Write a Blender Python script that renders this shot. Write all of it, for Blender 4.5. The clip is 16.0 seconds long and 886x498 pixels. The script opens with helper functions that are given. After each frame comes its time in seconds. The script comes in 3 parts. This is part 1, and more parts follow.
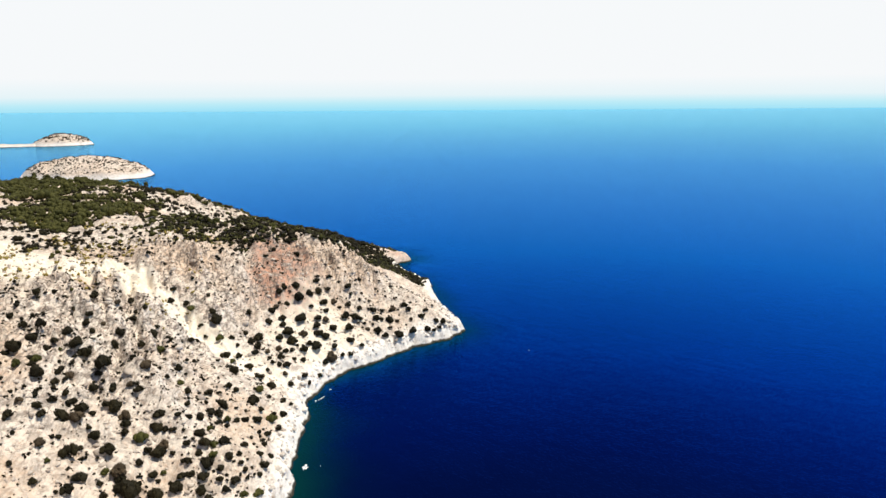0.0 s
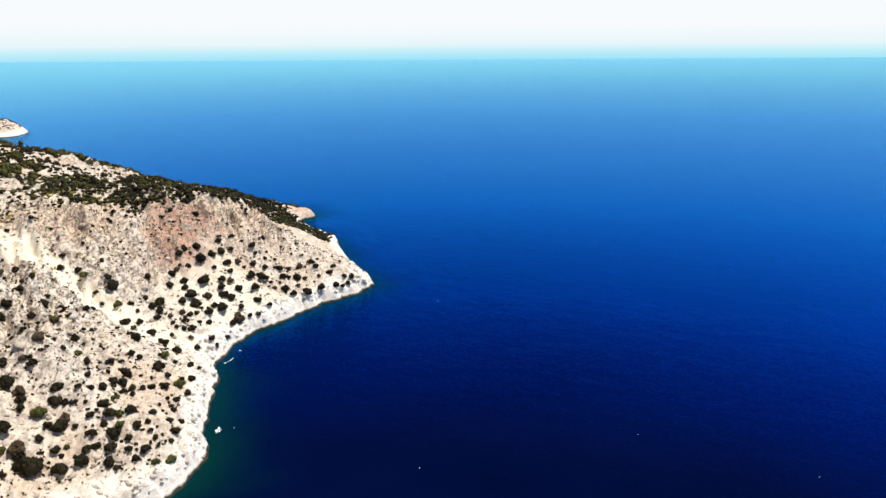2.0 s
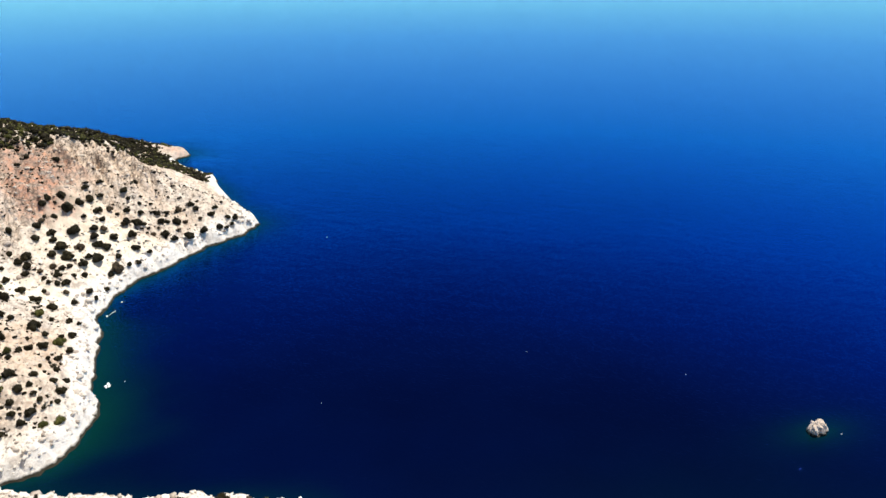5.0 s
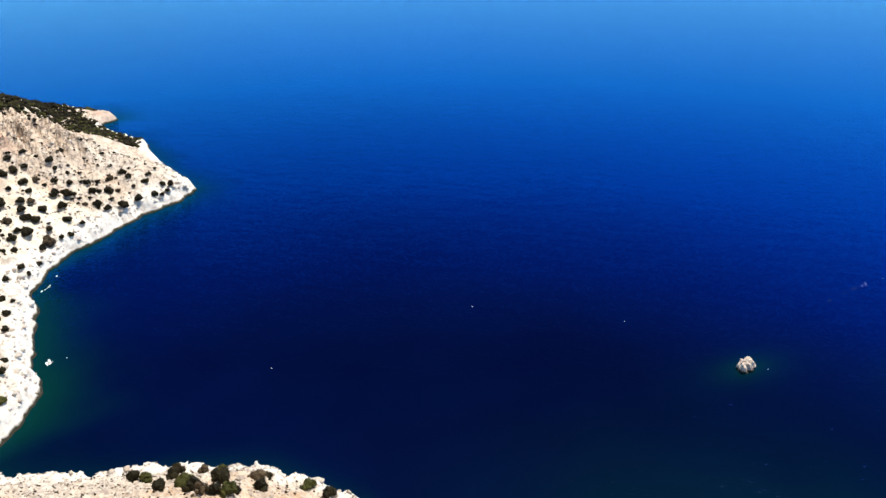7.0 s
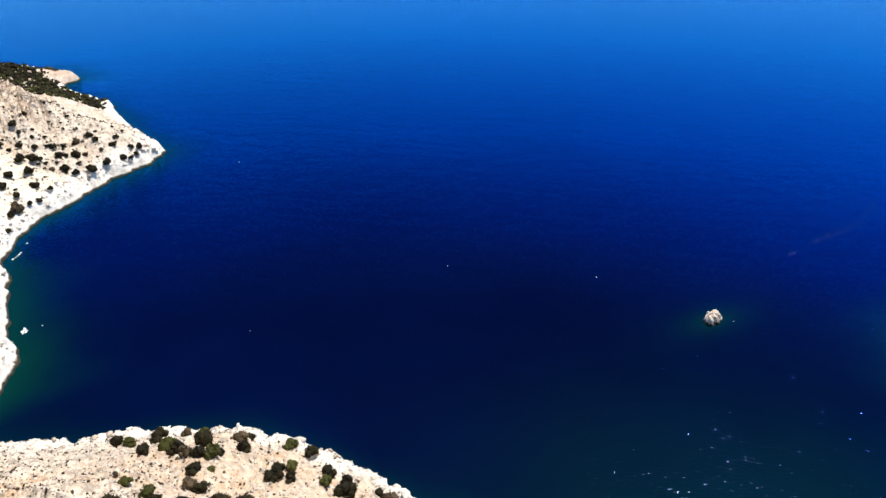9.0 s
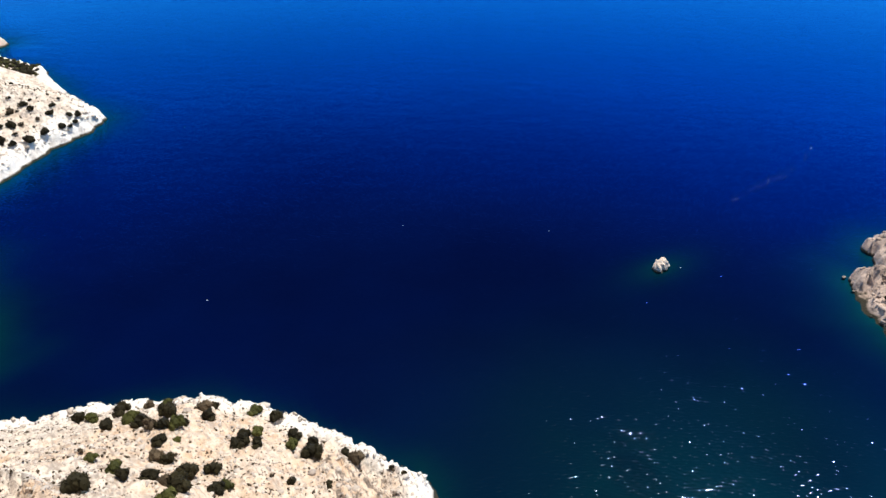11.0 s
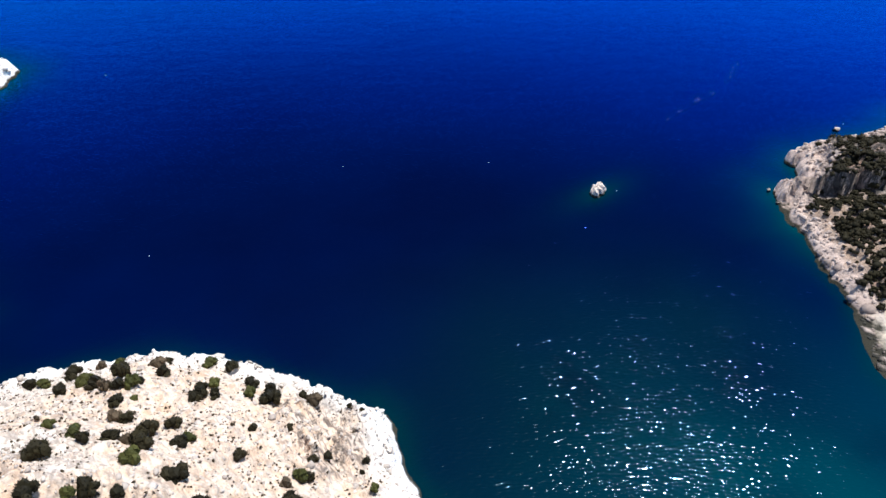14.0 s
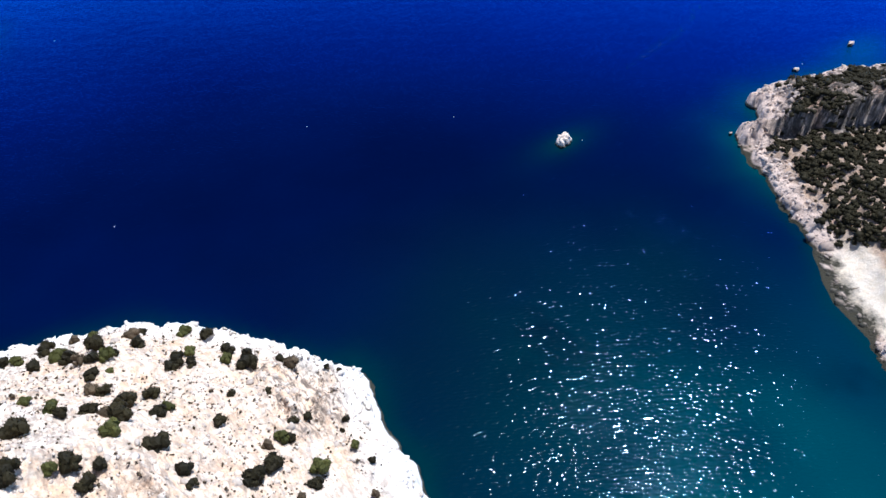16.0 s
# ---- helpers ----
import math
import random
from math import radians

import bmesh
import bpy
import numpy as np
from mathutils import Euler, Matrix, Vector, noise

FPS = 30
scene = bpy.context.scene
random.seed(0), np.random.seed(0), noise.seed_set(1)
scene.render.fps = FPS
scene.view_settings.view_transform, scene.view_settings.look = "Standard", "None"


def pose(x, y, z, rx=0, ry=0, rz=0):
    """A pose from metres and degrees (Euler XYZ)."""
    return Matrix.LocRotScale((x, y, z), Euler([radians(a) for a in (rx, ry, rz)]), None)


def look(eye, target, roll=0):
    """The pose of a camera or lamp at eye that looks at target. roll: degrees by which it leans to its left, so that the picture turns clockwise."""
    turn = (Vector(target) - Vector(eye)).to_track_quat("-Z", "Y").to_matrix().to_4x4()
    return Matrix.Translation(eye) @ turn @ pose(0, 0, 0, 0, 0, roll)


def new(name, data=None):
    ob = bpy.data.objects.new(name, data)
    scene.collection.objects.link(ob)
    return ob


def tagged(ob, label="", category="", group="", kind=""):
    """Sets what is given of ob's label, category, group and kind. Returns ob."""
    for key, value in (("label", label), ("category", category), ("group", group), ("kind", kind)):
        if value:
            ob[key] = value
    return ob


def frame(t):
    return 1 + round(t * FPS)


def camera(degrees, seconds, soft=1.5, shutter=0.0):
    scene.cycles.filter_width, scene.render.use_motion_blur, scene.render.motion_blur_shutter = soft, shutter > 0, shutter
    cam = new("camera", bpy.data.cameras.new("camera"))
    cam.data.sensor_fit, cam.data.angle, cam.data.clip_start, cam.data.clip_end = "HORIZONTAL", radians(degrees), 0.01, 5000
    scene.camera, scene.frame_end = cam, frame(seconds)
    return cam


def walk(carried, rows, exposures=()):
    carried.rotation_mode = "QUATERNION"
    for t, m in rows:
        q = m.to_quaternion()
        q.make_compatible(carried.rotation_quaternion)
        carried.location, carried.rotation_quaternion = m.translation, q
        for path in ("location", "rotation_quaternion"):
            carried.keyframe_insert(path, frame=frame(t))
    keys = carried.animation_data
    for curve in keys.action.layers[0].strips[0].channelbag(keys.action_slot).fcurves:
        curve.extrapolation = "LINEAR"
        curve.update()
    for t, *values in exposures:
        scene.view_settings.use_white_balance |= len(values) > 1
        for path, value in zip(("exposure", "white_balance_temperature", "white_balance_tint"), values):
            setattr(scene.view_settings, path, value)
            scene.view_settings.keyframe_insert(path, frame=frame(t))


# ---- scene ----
cam = camera(65.0, 16.0)
# seconds, place, yaw, pitch, roll: a hover that turns to the right, tips down and climbs a little
PATH = [
    (0.0, 0.36, 0.46, 109.66, 0.165, -12.508, -0.352),
    (0.5, -0.02, 0.38, 109.68, -1.992, -13.491, -0.402),
    (1.0, -0.38, 0.29, 109.76, -4.087, -14.461, -0.409),
    (1.5, -0.72, 0.18, 109.90, -6.054, -15.445, -0.358),
    (2.0, -1.03, 0.04, 110.09, -7.976, -16.441, -0.339),
    (2.5, -1.31, -0.10, 110.34, -9.855, -17.414, -0.272),
    (3.0, -1.58, -0.27, 110.63, -11.719, -18.423, -0.300),
    (3.5, -1.82, -0.44, 110.97, -13.565, -19.434, -0.306),
    (4.0, -2.04, -0.63, 111.35, -15.115, -20.403, -0.271),
    (6.5, -2.85, -1.72, 113.73, -21.700, -25.216, -0.527),
    (7.0, -2.96, -1.96, 114.27, -22.980, -26.130, -0.556),
    (7.5, -3.05, -2.20, 114.83, -24.044, -27.085, -0.613),
    (8.0, -3.12, -2.44, 115.40, -24.034, -27.985, -0.600),
    (8.5, -3.17, -2.68, 115.98, -24.287, -28.913, -0.569),
    (9.0, -3.21, -2.92, 116.56, -25.256, -29.840, -0.535),
    (11.5, -3.19, -4.08, 119.39, -30.373, -34.611, -0.871),
    (12.0, -3.14, -4.29, 119.92, -31.327, -35.566, -0.953),
    (12.5, -3.09, -4.49, 120.42, -32.265, -36.531, -1.112),
    (13.0, -3.02, -4.68, 120.89, -33.102, -37.481, -1.228),
    (13.5, -2.94, -4.85, 121.34, -33.925, -38.465, -1.340),
    (14.0, -2.85, -5.01, 121.75, -34.730, -39.469, -1.552),
    (14.5, -2.75, -5.16, 122.13, -35.542, -40.444, -1.669),
    (15.0, -2.64, -5.29, 122.46, -36.313, -41.432, -1.842),
    (15.5, -2.53, -5.41, 122.75, -36.997, -42.409, -2.056),
    (16.0, -2.40, -5.50, 122.99, -37.607, -43.381, -2.304),
]
walk(cam, [(t, pose(x, y, z, 90 + pitch, 0, yaw) @ pose(0, 0, 0, 0, 0, roll)) for t, x, y, z, yaw, pitch, roll in PATH],
     exposures=[(0.0, 0.02, 6600, 10), (4.0, 0.1, 6550, 10), (9.0, 0.25, 6450, 10), (12.5, 0.34, 6050, 10), (16.0, 0.55, 5400, 12)])

# ---- light ----
SUN_AZ, SUN_EL = 81.0, 69.0  # degrees clockwise from +y, and up
world = bpy.data.worlds.new("sky")
scene.world = world
world.use_nodes = True
wt = world.node_tree
wt.nodes.clear()
w_out = wt.nodes.new("ShaderNodeOutputWorld")
w_bg = wt.nodes.new("ShaderNodeBackground")
w_sky = wt.nodes.new("ShaderNodeTexSky")
w_sky.sky_type = "NISHITA"
w_sky.sun_disc = False
w_sky.sun_elevation, w_sky.sun_rotation = radians(SUN_EL), radians(SUN_AZ)
w_sky.dust_density, w_sky.ozone_density, w_sky.air_density = 0.6, 2.0, 1.0
# summer haze: a white band that lies on the horizon
w_co = wt.nodes.new("ShaderNodeTexCoord")
w_sep = wt.nodes.new("ShaderNodeSeparateXYZ")
w_ramp = wt.nodes.new("ShaderNodeValToRGB")
w_map = wt.nodes.new("ShaderNodeMapRange")
w_map.inputs[1].default_value, w_map.inputs[2].default_value = -0.1, 0.4
w_mix = wt.nodes.new("ShaderNodeMix")
w_mix.data_type = "RGBA"
cr = w_ramp.color_ramp
cr.elements[0].position, cr.elements[0].color = 0.0, (1, 1, 1, 1)
cr.elements[1].position, cr.elements[1].color = 1.0, (0, 0, 0, 1)
for p, v in ((0.198, 1.0), (0.46, 1.0), (0.56, 0.3), (0.72, 0.03)):
    e = cr.elements.new(p)
    e.color = (v, v, v, 1)
wt.links.new(w_co.outputs["Generated"], w_sep.inputs[0])
wt.links.new(w_sep.outputs[2], w_map.inputs[0])
wt.links.new(w_map.outputs[0], w_ramp.inputs[0])
wt.links.new(w_ramp.outputs[0], w_mix.inputs[0])
wt.links.new(w_sky.outputs[0], w_mix.inputs[6])
# where sea and sky melt into each other, just under the horizon
w_low = wt.nodes.new("ShaderNodeValToRGB")
w_span = wt.nodes.new("ShaderNodeMapRange")
w_span.inputs[1].default_value, w_span.inputs[2].default_value = -0.034, 0.022
lows = w_low.color_ramp.elements
lows[0].position, lows[0].color = 0.0, (0.28, 0.74, 0.96, 1)
lows[1].position, lows[1].color = 1.0, (0.94, 0.972, 1.0, 1)
for p, c in ((0.22, (0.32, 0.77, 0.97, 1)), (0.42, (0.52, 0.86, 0.97, 1)), (0.60, (0.80, 0.93, 0.98, 1))):
    e = lows.new(p)
    e.color = c
w_gain = wt.nodes.new("ShaderNodeVectorMath")
w_gain.operation = "SCALE"
w_gain.inputs[3].default_value = 12.0
wt.links.new(w_sep.outputs[2], w_span.inputs[0])
wt.links.new(w_span.outputs[0], w_low.inputs[0])
wt.links.new(w_low.outputs[0], w_gain.inputs[0])
wt.links.new(w_gain.outputs[0], w_mix.inputs[7])
wt.links.new(w_mix.outputs[2], w_bg.inputs[0])
w_bg.inputs[1].default_value = 0.08
wt.links.new(w_bg.outputs[0], w_out.inputs[0])

sun = new("sun", bpy.data.lights.new("sun", "SUN"))
sun.data.energy, sun.data.angle, sun.data.color = 5.4, radians(0.53), (1.0, 0.94, 0.84)
az, el = radians(SUN_AZ), radians(SUN_EL)
sun.matrix_world = look((300 * math.sin(az) * math.cos(el), 300 * math.cos(az) * math.cos(el), 300 * math.sin(el)), (0, 0, 0))


# ---- materials ----
class Mat:
    """A short way to write node materials."""

    def __init__(self, name):
        self.m = bpy.data.materials.new(name)
        self.m.use_nodes = True
        self.t = self.m.node_tree
        self.t.nodes.clear()
        self.out = self.node("ShaderNodeOutputMaterial")

    def node(self, kind, **inputs):
        n = self.t.nodes.new(kind)
        for k, v in inputs.items():
            self.put(n, k.replace("_", " "), v)
        return n

    def put(self, n, key, v):
        socket = n.inputs[int(key)] if key.strip().isdigit() else n.inputs[key]
        if isinstance(v, bpy.types.NodeSocket):
            self.t.links.new(v, socket)
        else:
            socket.default_value = v

    def noise(self, co, scale, detail=4.0, rough=0.55):
        return self.node("ShaderNodeTexNoise", Vector=co, Scale=scale, Detail=detail, Roughness=rough).outputs[0]

    def ramp(self, fac, *stops):
        n = self.node("ShaderNodeValToRGB", Fac=fac)
        els = n.color_ramp.elements
        while len(els) < len(stops):
            els.new(0.5)
        for e, (p, c) in zip(els, stops):
            e.position = p
            e.color = (c, c, c, 1) if isinstance(c, (int, float)) else (*c, 1)
        return n.outputs[0]

    def mix(self, fac, a, b, blend="MIX"):
        n = self.node("ShaderNodeMix")
        n.data_type, n.blend_type = "RGBA", blend
        for i, v in ((0, fac), (6, a), (7, b)):
            if isinstance(v, tuple) and len(v) == 3:
                v = (*v, 1)
            self.put(n, str(i), v)
        return n.outputs[2]

    def math(self, op, a, b=0.0):
        n = self.node("ShaderNodeMath")
        n.operation = op
        self.put(n, "0", a)
        self.put(n, "1", b)
        return n.outputs[0]

    def attr(self, name):
        n = self.node("ShaderNodeAttribute")
        n.attribute_name = name
        return n.outputs["Fac"]

    def place(self):
        return self.node("ShaderNodeNewGeometry").outputs["Position"]

    def bump(self, height, strength, distance):
        return self.node("ShaderNodeBump", Height=height, Strength=strength, Distance=distance).outputs[0]

    def finish(self, shader):
        self.t.links.new(shader, self.out.inputs[0])
        return self.m


def rock_ground(name, pale, grey, soil, red, washed, stain_shade, run_scale=(1.0, 0.30, 0.35), streak_at=0.51):
    """Weathered limestone with soil, read from the land's own masks."""
    k = Mat(name)
    p = k.place()
    big, mid, fine = k.noise(p, 0.035, 5), k.noise(p, 0.35, 5, 0.65), k.noise(p, 2.2, 4, 0.7)
    z = k.node("ShaderNodeSeparateXYZ", Vector=p).outputs[2]
    col = k.mix(k.ramp(mid, (0.50, 0.0), (0.58, 0.6)), pale, grey)
    col = k.mix(k.math("MULTIPLY", k.ramp(big, (0.48, 0.0), (0.62, 1.0)), 0.25), col, soil)
    earth = k.ramp(k.noise(p, 0.55, 4, 0.65), (0.40, 0.0), (0.60, 1.0))
    col = k.mix(k.attr("soil"), col, k.mix(earth, k.mix(0.45, pale, soil), soil))
    col = k.mix(k.attr("red"), col, k.mix(k.ramp(mid, (0.35, 0.0), (0.65, 1.0)), red, grey))
    # mottles of ochre earth and grey lichen
    spot = k.noise(p, 0.8, 3, 0.6)
    col = k.mix(k.math("MULTIPLY", k.ramp(spot, (0.55, 0.0), (0.62, 1.0)), 0.30), col, (0.58, 0.38, 0.25))
    col = k.mix(k.math("MULTIPLY", k.ramp(spot, (0.33, 1.0), (0.38, 0.0)), 0.22), col, (0.34, 0.30, 0.27))
    # dry scrub and lichen flecks
    fleck = k.ramp(fine, (0.60, 0.0), (0.68, 1.0))
    col = k.mix(k.math("MULTIPLY", fleck, k.math("SUBTRACT", 0.75, k.attr("bare"))), col, (0.16, 0.13, 0.085))
    # weathering streaks down the crags; the island's also paint in its cliff's shade
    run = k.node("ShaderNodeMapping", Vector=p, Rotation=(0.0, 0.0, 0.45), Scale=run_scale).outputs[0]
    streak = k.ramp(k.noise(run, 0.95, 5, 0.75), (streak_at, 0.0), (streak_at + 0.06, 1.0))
    col = k.mix(k.math("MULTIPLY", k.math("MULTIPLY", streak, k.attr("crag")), 0.85), col, stain_shade)
    # cracks between the beds of rock
    stretch = k.node("ShaderNodeMapping", Vector=p, Rotation=(0.5, 0.35, 0.6), Scale=(1.0, 0.35, 1.3)).outputs[0]
    cell = k.node("ShaderNodeTexVoronoi", Vector=stretch, Scale=0.55)
    cell.feature = "DISTANCE_TO_EDGE"
    crack = k.math("MULTIPLY", k.ramp(cell.outputs[0], (0.0, 1.0), (0.17, 0.0)), k.ramp(mid, (0.42, 0.0), (0.55, 0.9)))
    col = k.mix(k.math("MULTIPLY", crack, k.attr("crag")), col, (0.10, 0.085, 0.07))
    # slips of pale sand and gravel
    col = k.mix(k.math("MULTIPLY", k.attr("sand"), 0.9), col, k.mix(k.ramp(mid, (0.4, 0.0), (0.65, 1.0)), (0.80, 0.73, 0.62), (0.74, 0.64, 0.49)))
    # bare washed rock along the shore, with wet and undercut shade painted at the waterline
    col = k.mix(k.attr("bare"), col, k.mix(k.ramp(mid, (0.50, 0.0), (0.68, 0.6)), washed, grey))
    wet_shade = k.ramp(k.math("ADD", k.math("MULTIPLY", z, 0.5), k.math("MULTIPLY", mid, 0.8)), (0.64, 1.0), (0.92, 0.0))
    col = k.mix(wet_shade, col, (0.030, 0.027, 0.018))
    h = k.math("ADD", k.math("MULTIPLY", mid, 1.0), k.math("MULTIPLY", fine, 0.35))
    b = k.node("ShaderNodeBsdfPrincipled", Base_Color=col, Roughness=0.9, Normal=k.bump(h, 0.9, 0.8))
    b.inputs["Specular IOR Level"].default_value = 0.2
    return k.finish(b.outputs[0])


PALE, GREY, SOIL, RED = (0.70, 0.62, 0.525), (0.37, 0.31, 0.26), (0.56, 0.385, 0.25), (0.54, 0.27, 0.17)
LIMESTONE = rock_ground("limestone_ground", PALE, GREY, SOIL, RED, (0.76, 0.71, 0.64), (0.17, 0.125, 0.10))
# darker copy of the limestone, with the island cliff's shade in its colours
ISLAND_ROCK = rock_ground("shade_darkened_rock", (0.33, 0.27, 0.23), (0.11, 0.095, 0.085), (0.36, 0.24, 0.155), (0.36, 0.22, 0.15), (0.50, 0.38, 0.31), (0.020, 0.018, 0.017), (0.8, 0.8, 0.10), 0.45)


def sea_material():
    k = Mat("sea_water")
    p = k.place()
    patch = k.noise(p, 0.012, 3)
    deep = k.mix(k.ramp(patch, (0.35, 0.0), (0.7, 1.0)), (0.0002, 0.0018, 0.016), (0.0002, 0.0030, 0.028))
    deep = k.mix(k.attr("open_water"), deep, (0.0003, 0.0055, 0.070))
    col = k.mix(k.attr("bay"), deep, (0.0004, 0.0072, 0.0145))
    col = k.mix(k.attr("shelf"), col, (0.0006, 0.030, 0.043))
    col = k.mix(k.attr("shoal"), col, (0.0010, 0.028, 0.019))
    col = k.mix(k.attr("shallow"), col, (0.0020, 0.050, 0.052))
    weed = k.math("MULTIPLY", k.ramp(k.noise(p, 0.03, 3), (0.52, 0.0), (0.60, 1.0)), k.attr("weed"))
    col = k.mix(k.math("MULTIPLY", weed, 0.8), col, (0.0003, 0.006, 0.014))
    flat = k.node("ShaderNodeMapping", Vector=p, Scale=(1.0, 1.0, 1.0), Rotation=(0, 0, 0.656)).outputs[0]
    lane = k.node("ShaderNodeMapping", Vector=flat, Scale=(0.58, 1.3, 1.0)).outputs[0]
    # short wind waves that lie across a slow swell
    waves = k.math("ADD", k.noise(lane, 1.3, 0.0), k.math("MULTIPLY", k.noise(lane, 0.12, 1.0), 1.5))
    nrm = k.bump(waves, 1.0, 0.19)
    body = k.node("ShaderNodeBsdfDiffuse", Color=col)
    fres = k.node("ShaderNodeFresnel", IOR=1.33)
    # gloss colour pales from blue to cyan at grazing angles: haze painted in
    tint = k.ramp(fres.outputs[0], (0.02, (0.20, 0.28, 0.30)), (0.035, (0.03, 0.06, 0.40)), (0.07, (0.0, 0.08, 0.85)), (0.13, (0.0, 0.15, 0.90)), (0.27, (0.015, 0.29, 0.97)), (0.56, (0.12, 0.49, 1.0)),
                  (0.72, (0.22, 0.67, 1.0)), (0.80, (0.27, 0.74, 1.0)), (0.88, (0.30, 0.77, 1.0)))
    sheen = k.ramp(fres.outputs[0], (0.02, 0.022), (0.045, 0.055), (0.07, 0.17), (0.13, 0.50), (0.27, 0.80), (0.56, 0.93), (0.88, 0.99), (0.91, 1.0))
    # reflected sky is dimmed over the shoals by hand, so their green shows
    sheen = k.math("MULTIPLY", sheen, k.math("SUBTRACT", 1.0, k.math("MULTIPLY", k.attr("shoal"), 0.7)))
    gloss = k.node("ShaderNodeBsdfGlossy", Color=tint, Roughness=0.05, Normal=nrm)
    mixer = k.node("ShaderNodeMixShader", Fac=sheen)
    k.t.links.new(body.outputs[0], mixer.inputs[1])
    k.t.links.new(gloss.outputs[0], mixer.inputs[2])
    return k.finish(mixer.outputs[0])


SEA = sea_material()


def leaf_material(name, dark, light):
    k = Mat(name)
    info = k.node("ShaderNodeObjectInfo").outputs["Random"]
    isle = k.node("ShaderNodeNewGeometry").outputs["Random Per Island"]
    n = k.noise(k.place(), 1.7, 3, 0.7)
    f = k.math("ADD", k.math("MULTIPLY", isle, 0.45), k.math("MULTIPLY", k.math("ADD", n, info), 0.32))
    col = k.mix(f, dark, light)
    b = k.node("ShaderNodeBsdfPrincipled", Base_Color=col, Roughness=0.75)
    b.inputs["Specular IOR Level"].default_value = 0.15
    return k.finish(b.outputs[0])


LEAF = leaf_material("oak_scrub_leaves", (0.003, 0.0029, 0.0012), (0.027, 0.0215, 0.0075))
PINE = leaf_material("pine_scrub_leaves", (0.014, 0.018, 0.004), (0.085, 0.082, 0.020))
DRY = leaf_material("dry_scrub", (0.018, 0.013, 0.008), (0.100, 0.072, 0.042))


def plain(name, colour, rough=0.8, var=0.25, scale=3.0):
    k = Mat(name)
    n = k.noise(k.place(), scale, 4, 0.6)
    dark = tuple(c * (1 - var) for c in colour)
    b = k.node("ShaderNodeBsdfPrincipled", Base_Color=k.mix(n, dark, colour), Roughness=rough, Normal=k.bump(n, 0.4, 0.05))
    return k.finish(b.outputs[0])


BARK = plain("grey_bark", (0.12, 0.09, 0.065), 0.95)
FOAM = plain("sea_foam", (0.85, 0.88, 0.88), 0.9, 0.1)
WHITE = plain("white_plastic", (0.82, 0.82, 0.80), 0.4, 0.05)
DRIFT = plain("bleached_driftwood", (0.22, 0.17, 0.12), 0.9)


# ---- noise and land forms ----
def lattice(ix, iy, seed):
    h = (ix.astype(np.int64) * 374761393 + iy.astype(np.int64) * 668265263 + seed * 1442695041) & 0xFFFFFFFF
    h = ((h ^ (h >> 13)) * 1274126177) & 0xFFFFFFFF
    return ((h ^ (h >> 16)) & 0xFFFF) / 32767.5 - 1.0


def vnoise(x, y, seed=0):
    ix, iy = np.floor(x), np.floor(y)
    fx, fy = x - ix, y - iy
    fx, fy = fx * fx * (3 - 2 * fx), fy * fy * (3 - 2 * fy)
    a, b = lattice(ix, iy, seed), lattice(ix + 1, iy, seed)
    c, d = lattice(ix, iy + 1, seed), lattice(ix + 1, iy + 1, seed)
    return (a * (1 - fx) + b * fx) * (1 - fy) + (c * (1 - fx) + d * fx) * fy


def fbm(x, y, size, octaves=4, seed=0, gain=0.5):
    out, amp, k = 0.0, 1.0, 1.0 / size
    for o in range(octaves):
        out = out + amp * vnoise(x * k + 17.3 * o, y * k - 9.1 * o, seed + o)
        amp, k = amp * gain, k * 2.03
    return out


def ridged(x, y, size, octaves=4, seed=0):
    out, amp, k = 0.0, 1.0, 1.0 / size
    for o in range(octaves):
        out = out + amp * (1 - 2 * np.abs(vnoise(x * k + 5.7 * o, y * k + 3.3 * o, seed + o)))
        amp, k = amp * 0.5, k * 2.1
    return out


def step(a, b, v):
    t = np.clip((v - a) / (b - a), 0, 1)
    return t * t * (3 - 2 * t)


def line_distance(x, y, line, closed=False):
    pts = np.array(line, float)
    ends = np.roll(pts, -1, 0) if closed else pts[1:]
    best = np.full(x.shape, 1e9)
    for (ax, ay), (bx, by) in zip(pts, ends):
        dx, dy = bx - ax, by - ay
        t = np.clip(((x - ax) * dx + (y - ay) * dy) / (dx * dx + dy * dy), 0, 1)
        best = np.minimum(best, np.hypot(x - ax - t * dx, y - ay - t * dy))
    return best


def inland(x, y, line):
    """Distance from the shore, positive on land."""
    pts = np.array(line, float)
    inside = np.zeros(x.shape, bool)
    for (ax, ay), (bx, by) in zip(pts, np.roll(pts, -1, 0)):
        if ay != by:
            inside ^= ((ay > y) != (by > y)) & (x < (bx - ax) * (y - ay) / (by - ay) + ax)
    d = line_distance(x, y, line, True)
    return np.where(inside, d, -d)


MAIN_SHORE = [(-23.5, 468), (-23, 459), (-31, 449), (-27, 428), (-17, 411), (-8, 396), (-3, 357), (4, 331), (10.3, 315.5), (3.5, 303), (-12, 294), (-24, 282.5),
              (-30, 273), (-39, 265), (-46, 253), (-49.5, 242), (-48, 224), (-46, 204), (-46.5, 195), (-44, 184), (-43, 175), (-46, 163), (-53, 155), (-64, 151),
              (-44, 141), (-28, 135.5), (-11, 132), (8.5, 122), (22, 106), (29, 95), (32.6, 88), (34.5, 85), (38.6, 82.5), (39.8, 77.5), (38.2, 73), (36.9, 69), (34.8, 64.2),
              (34.6, 59), (34.6, 53.2), (32, 47.8), (29, 15), (5, -60), (-200, -120),
              (-800, -100), (-900, 300), (-620, 560), (-400, 640), (-270, 635), (-170, 590), (-100, 535), (-50, 492)]
